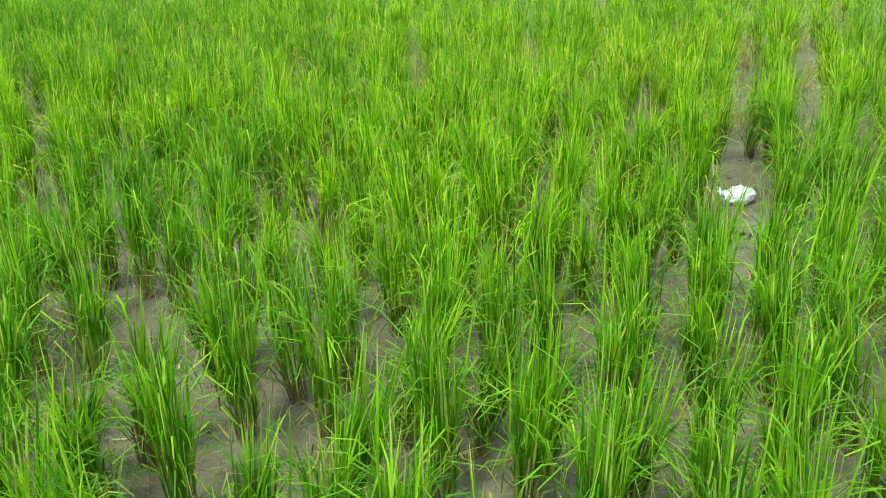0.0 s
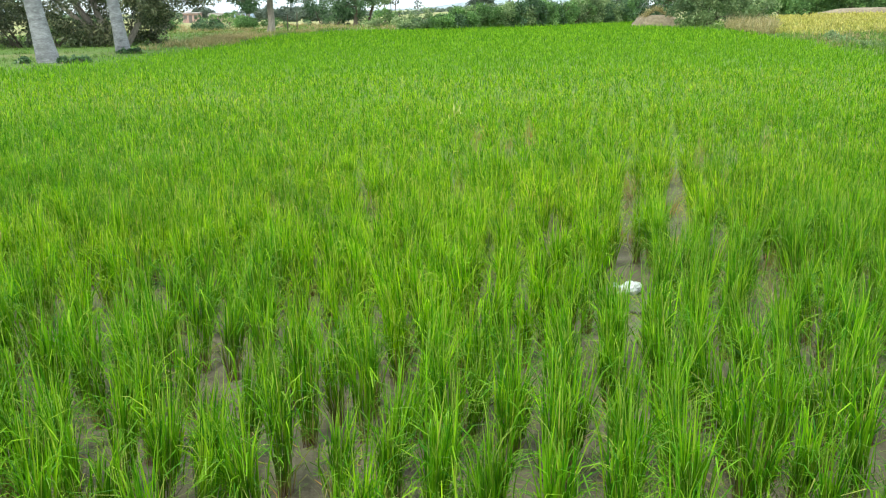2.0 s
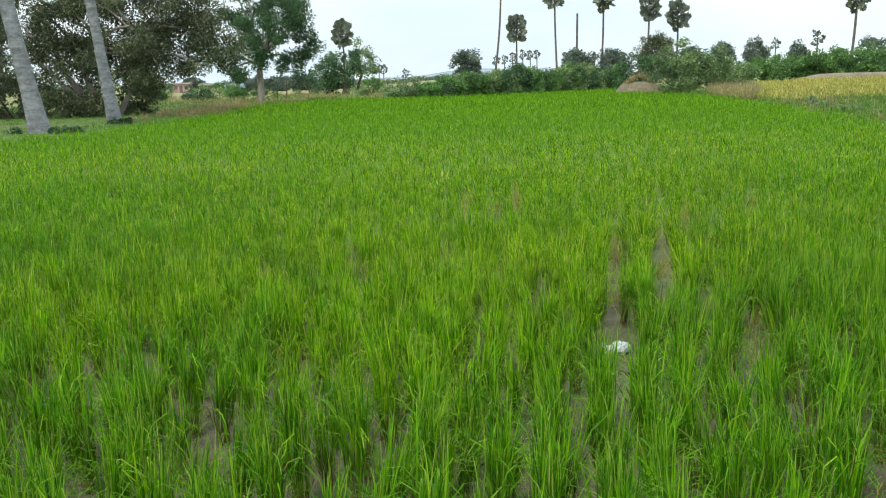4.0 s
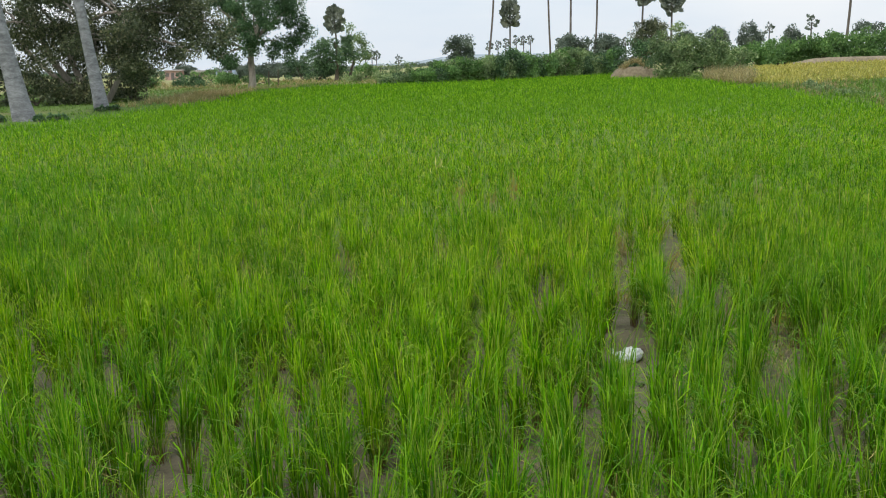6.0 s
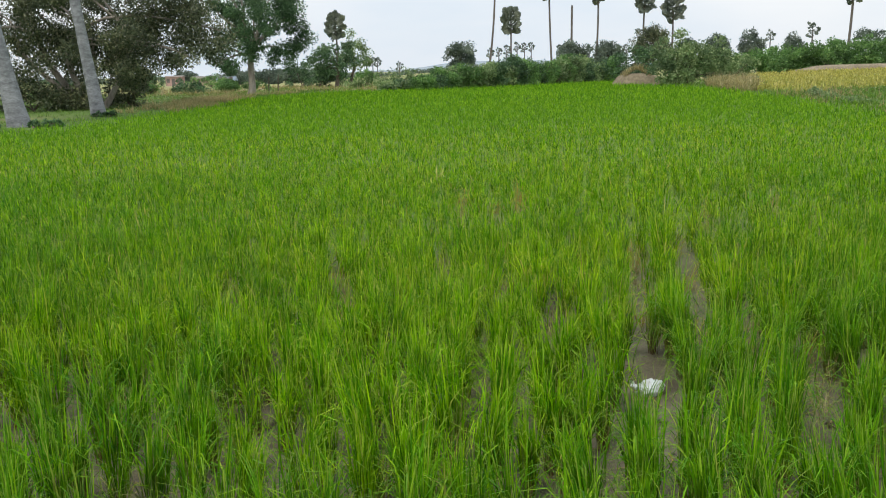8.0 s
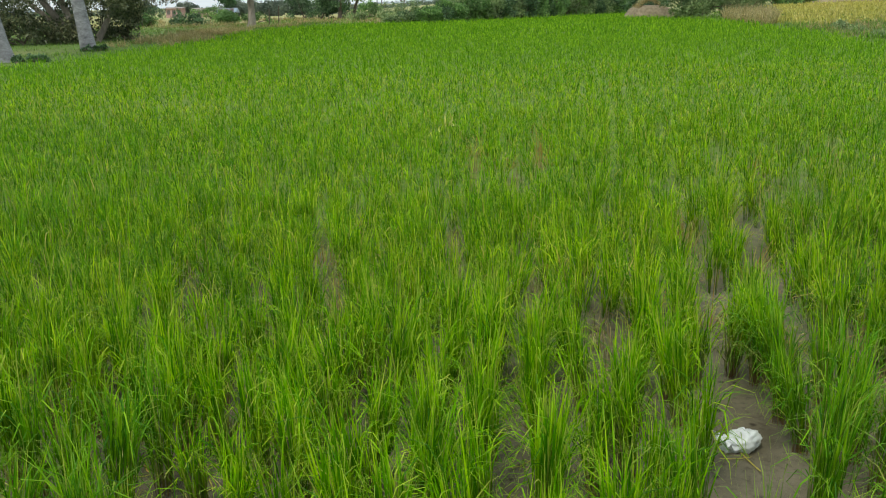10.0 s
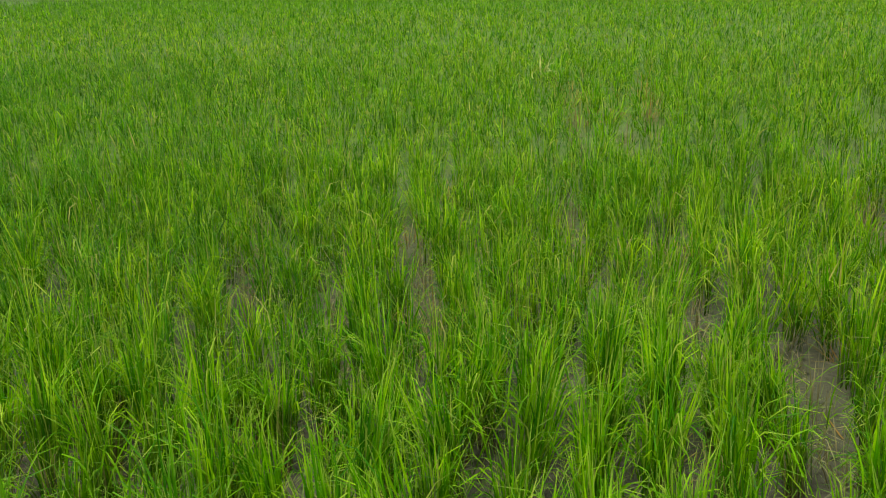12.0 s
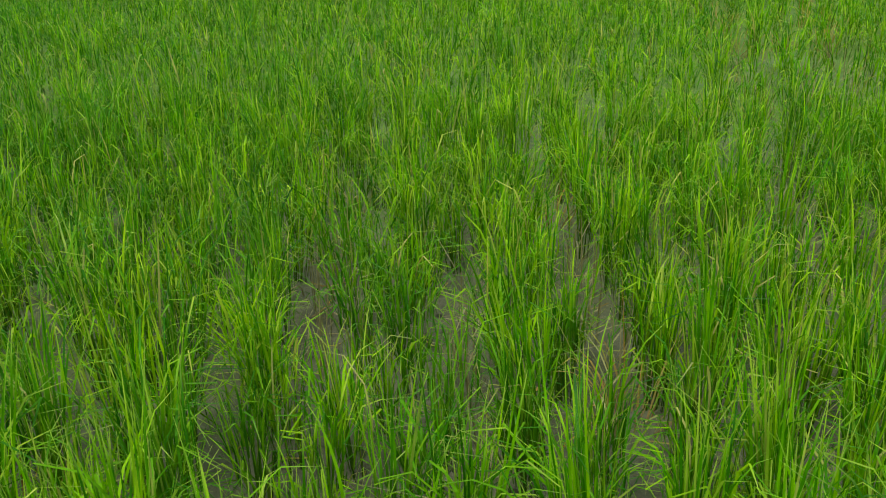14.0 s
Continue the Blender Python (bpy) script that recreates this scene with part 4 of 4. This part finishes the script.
x, y = scatter(11, 26, 22, 48, 1500, 415, lambda x, y: (outside(x, y) > 0.3) & (y < 42 + 1.06 * (x - 16)) & (waves(x, y, 5.0, 17, 2) > 0.0))
turf("dry_grass", x, y, 8, 2, 0.38, 0.022, DRY, 416, "brownish dry grass on the bank by the ripe field")
for k, (x, y, w, h) in enumerate([(-14.5, 78, 1.0, 0.7), (-6.5, 78, 1.2, 0.6), (-17.5, 82, 1.1, 0.8), (-3.8, 76.0, 1.0, 0.7), (-25.5, 62, 0.8, 0.6), (-5.0, 90, 2.0, 1.1)]):
    shrub(on_land(x, y), (w, 0.7, h), 16, 0.24, 60, 0.14, LEAF_SHRUB if k % 2 else LEAF_FRESH, 450 + k, "low pale green bush in straw-coloured grass", "low bushes beyond the trees")
for k, (x, y, w, h) in enumerate([(13.6, 33.5, 0.4, 0.22), (14.4, 36.0, 0.45, 0.25), (13.2, 30.5, 0.4, 0.2), (15.0, 37.5, 0.5, 0.3)]):
    shrub(on_land(x, y), (w, 0.6, h), 14, 0.12, 45, 0.09, LEAF_SHRUB, 460 + k, "low grey-green weeds on the rough bank", "weeds on the rough bank")
x, y = scatter(-7, 11, -1.6, 0.62, 2200, 417, lambda x, y: outside(x, y) > 0.12)
turf("bank_grass", x, y, 8, 2, 0.14, 0.007, GRASS, 418, "short grass on the bund before the paddy", 0.7, 0.05)
# weeds at the feet of the grey palms
for k, (x, y) in enumerate([(-11.3, 27.6), (-12.5, 27.6), (-11.3, 33.9), (-11.75, 33.8), (-10.95, 27.9)]):
    shrub(on_land(x, y), (0.22, 0.18, 0.2), 9, 0.08, 40, 0.09, LEAF_MID, 420 + k, "low green weeds at the foot of a grey palm", "weeds below the palms")
# small bushes out on the left
for k, (x, y, w, h) in enumerate([(-22.4, 75, 0.8, 0.75), (-19.2, 75, 1.4, 0.9), (-16.6, 77, 0.7, 0.8), (-30.0, 100, 2.4, 1.4), (-26.0, 112, 2.4, 1.2), (-40.0, 105, 3.0, 1.6)]):
    shrub(on_land(x, y), (w, 1.0, h), 34, 0.30, 66, 0.15, LEAF_MID if k % 2 else LEAF_FRESH, 430 + k, "fresh green bush out in the open fields", "bushes in the open fields")


def mound(base, w, d, h, seed, label):
    """A slumped heap of earth."""
    root = thing("earth_mound", base, label, "mound")
    n, m = 26, 9
    v, f = [], []
    for j in range(m):
        r = 1 - j / (m - 1)
        for i in range(n):
            a = i / n * 2 * math.pi
            s = 1 + 0.13 * math.sin(3 * a + seed) + 0.07 * math.sin(7 * a + 2 * seed + j)
            v.append((w * r * s * math.cos(a), d * r * s * math.sin(a), h * (1 - r ** 6) * (1 + 0.06 * math.sin(5 * a + j)) - 0.15))
    for j in range(m - 1):
        for i in range(n):
            f.append((j * n + i, j * n + (i + 1) % n, (j + 1) * n + (i + 1) % n, (j + 1) * n + i))
    mesh_object("earth", v, f, EARTH, root, smooth=True)
    return root


mound(on_land(13.65, 64.8), 1.7, 0.9, 1.05, 1, "low earth mound with dry grass at the paddy corner")
mound(on_land(42.0, 91.5), 9.0, 1.8, 0.8, 2, "long bare reddish earth bank behind the ripe field")
x, y = scatter(12.7, 14.6, 64.3, 65.4, 60, 440, lambda x, y: x > 0)
v, f, a = blades(x, y, land(x, y) + 0.45 + 0.7 * np.exp(-((x - 13.65) ** 2) / 0.5), 9, 3, 0.55, 0.7, 0.1, 0.02, 0.6, 441)
tagged(mesh_object("dry_grass", v, f, DRY, along=a), "dry grass over the earth mound", "grass", kind="stuff")


def box(bm, x0, x1, y0, y1, z0, z1):
    bmesh.ops.create_cube(bm, size=1, matrix=Matrix.Translation(((x0 + x1) / 2, (y0 + y1) / 2, (z0 + z1) / 2)) @ Matrix.Diagonal((x1 - x0, y1 - y0, z1 - z0, 1)))


def house(base, w, d, h, label, wallmat, roofmat, pitch):
    root = thing("house", base, label, "house")
    bm = bmesh.new()
    box(bm, -w / 2, w / 2, 0, d, -0.3, h)
    part("wall", bm, wallmat, root)
    bm = bmesh.new()
    e = 0.4
    pts = [(-w / 2 - e, -e, h), (w / 2 + e, -e, h), (w / 2 + e, d + e, h), (-w / 2 - e, d + e, h), (-w / 2 - e, d / 2, h + pitch), (w / 2 + e, d / 2, h + pitch)]
    vs = [bm.verts.new(p) for p in pts]
    for q in ((0, 1, 5, 4), (2, 3, 4, 5), (0, 4, 3), (1, 2, 5), (3, 2, 1, 0)):
        bm.faces.new([vs[i] for i in q])
    part("roof", bm, roofmat, root)
    for k in range(3):
        bm = bmesh.new()
        cx = -w / 2 + w * (k + 0.5) / 3
        low, high = (0.0, 2.0) if k == 1 else (0.95, 2.05)
        box(bm, cx - 0.45, cx + 0.45, -0.06, 0.02, low, high)
        part("door" if k == 1 else "window", bm, OPENING, root)
    return root


house(on_land(-70.8, 260), 4.2, 4.0, 2.5, "pale pink plastered house out in the fields", WALL_PINK, ROOF_GREY, 0.35)
house(on_land(-64.5, 262), 3.4, 3.0, 1.8, "pale pink plastered house beside the other", WALL_PINK, ROOF_GREY, 0.7)
house(on_land(-43.5, 200), 3.2, 3.0, 1.2, "small shed with a blue sheet roof", ROOF_GREY, SHEET_BLUE, 0.9)
for k, (x, y, h) in enumerate([(-12.0, 70.0, 1.2), (-11.2, 69.3, 1.35)]):
    post = thing("fence_post", on_land(x, y), "thin weathered wooden post in the grass", "post", "fence posts beyond the green tree")
    v, f = tube([(0, 0, -0.1), (0.02, 0, h * 0.5), (0.05, 0.01, h)], [0.045, 0.04, 0.035], 7, 0.06, k)
    mesh_object("shaft", v, f, BARK_TREE, post)

# ---- small things on the mud ----


def crumpled_bag(base, seed):
    """A crumpled white plastic bag, folded and half sunk in the mud."""
    root = thing("plastic_bag", base, "crumpled white plastic bag lying on the mud", "bag")
    bm = bmesh.new()
    bmesh.ops.create_icosphere(bm, subdivisions=4, radius=1.0)
    for v in bm.verts:
        p = v.co.copy()
        fold = abs(noise.noise(p * 1.9 + Vector((seed, 0, 0)))) * 0.55 + abs(noise.noise(p * 4.3)) * 0.25 + abs(noise.noise(p * 9.0)) * 0.1
        s = 1.1 - fold
        v.co = Vector((p.x * 0.070 * s, p.y * 0.052 * s, max(-0.006, p.z * 0.044 * s + 0.028 + 0.012 * p.x)))
    part("body", bm, plastic_material(), root, smooth=True)
    bm = bmesh.new()
    grid = bmesh.ops.create_grid(bm, x_segments=10, y_segments=6, size=1.0)["verts"]
    for v in grid:
        p = v.co.copy()
        v.co = Vector((-0.062 + 0.024 * p.x + 0.01 * math.sin(6 * p.y), 0.028 * p.y - 0.02, 0.045 + 0.018 * p.x * -1 + 0.010 * math.sin(7 * p.x + 3 * p.y)))
    film = part("handle_flap", bm, plastic_material(), root, "thin torn flap of the bag", smooth=True)
    return root


crumpled_bag(on_land(0.95, 4.96, 0.004), 3.1)


def mud_cast(x, y, r, seed):
    """A ring of dark mud pellets thrown up round a crab's hole."""
    g = np.random.default_rng(seed)
    root = thing("mud_cast", on_land(x, y, 0.0), "small heap of dark wet mud pellets", "mud cast", "pellet heaps on the mud")
    for k in range(9):
        a = g.uniform(0, 6.28)
        d = r * g.uniform(0.35, 1.0)
        bm = bmesh.new()
        bmesh.ops.create_icosphere(bm, subdivisions=2, radius=1.0)
        s = g.uniform(0.007, 0.014)
        for v in bm.verts:
            v.co = v.co * s * (1 + 0.5 * noise.noise(v.co * 2.0 + Vector((k, seed, 0))))
            v.co.z *= 0.75
        ob = part("pellet", bm, MUD_DARK, root, smooth=True)
        ob.location = (d * math.cos(a), d * math.sin(a), s * 0.5)
    return root


for k, (x, y) in enumerate([(-2.2, 5.35), (-1.95, 5.05), (-1.98, 5.8), (-1.75, 5.25), (-0.93, 3.35), (0.21, 6.1), (0.92, 4.6), (1.06, 4.4), (-0.25, 3.8), (0.15, 3.55), (1.62, 4.55), (1.42, 4.1), (-1.0, 4.6)]):
    mud_cast(x, y, 0.034, 500 + k)


def litter(name, x, y, z, per, length, mat, seed, label, category, spread=1.4, root=0.06, curl=0.8, width=0.006):
    v, f, a = blades(np.array([0.0]), np.array([0.0]), np.array([0.0]), per, 6, length, spread, root, width, curl, seed)
    ob = mesh_object(name, v, f, mat, along=a)
    ob.location = (x, y, z)
    return tagged(ob, label, category, name.replace("_", " ") + " tufts in the paddy")


litter("pale_leaf_tuft", 0.01, 10.5, 0.40, 11, 0.17, PALE, 600, "bleached pale leaves caught on the rice tops", "leaf", 1.3, 0.06, 1.2, 0.014)
for k, (x, y) in enumerate([(-0.73, 7.4), (-0.51, 6.2), (-0.57, 8.1), (0.3, 10.3), (0.57, 10.5), (0.87, 10.5), (0.49, 7.15), (1.94, 8.4), (1.61, 6.9), (1.38, 5.8), (1.44, 7.6), (2.61, 9.9), (2.44, 8.3), (3.44, 10.4), (1.83, 5.4), (0.89, 6.1), (-1.59, 5.64), (1.17, 6.2), (0.3, 11.2), (0.93, 11.4)]):
    litter("withered_tuft", x, y, float(land(x, y)), 40, 0.30, STRAW, 610 + k, "withered brown rice leaves sagging to the mud", "leaf", 1.3, 0.08, 1.0, 0.005)

# fallen leaves and bits of straw on the mud
g = np.random.default_rng(640)
lx, ly = g.uniform(-2.8, 3.4, 900), g.uniform(2.8, 9.5, 900)
ang, ln, wd, cv = g.uniform(0, 6.28, 900), g.uniform(0.03, 0.14, 900), g.uniform(0.0014, 0.003, 900), g.normal(0, 0.25, 900)
lv = np.empty((900, 4, 2, 3))
for i in range(4):
    t = i / 3 - 0.5
    px, py = lx + ln * t * np.cos(ang) - ln * cv * t * t * np.sin(ang), ly + ln * t * np.sin(ang) + ln * cv * t * t * np.cos(ang)
    for e, sgn in ((0, -1), (1, 1)):
        qx, qy = px - sgn * wd * np.sin(ang), py + sgn * wd * np.cos(ang)
        lv[:, i, e] = np.stack([qx, qy, land(qx, qy) + 0.004 + 0.006 * (i in (0, 3))], -1)
lf = (np.arange(900)[:, None, None] * 8 + np.arange(3)[None, :, None] * 2 + np.array([0, 1, 3, 2])).reshape(-1, 4)
tagged(mesh_object("fallen_leaves", lv.reshape(-1, 3), lf, STRAW, along=np.full(7200, 0.5)), "dry fallen rice leaves scattered on the mud", "leaf litter", kind="stuff")
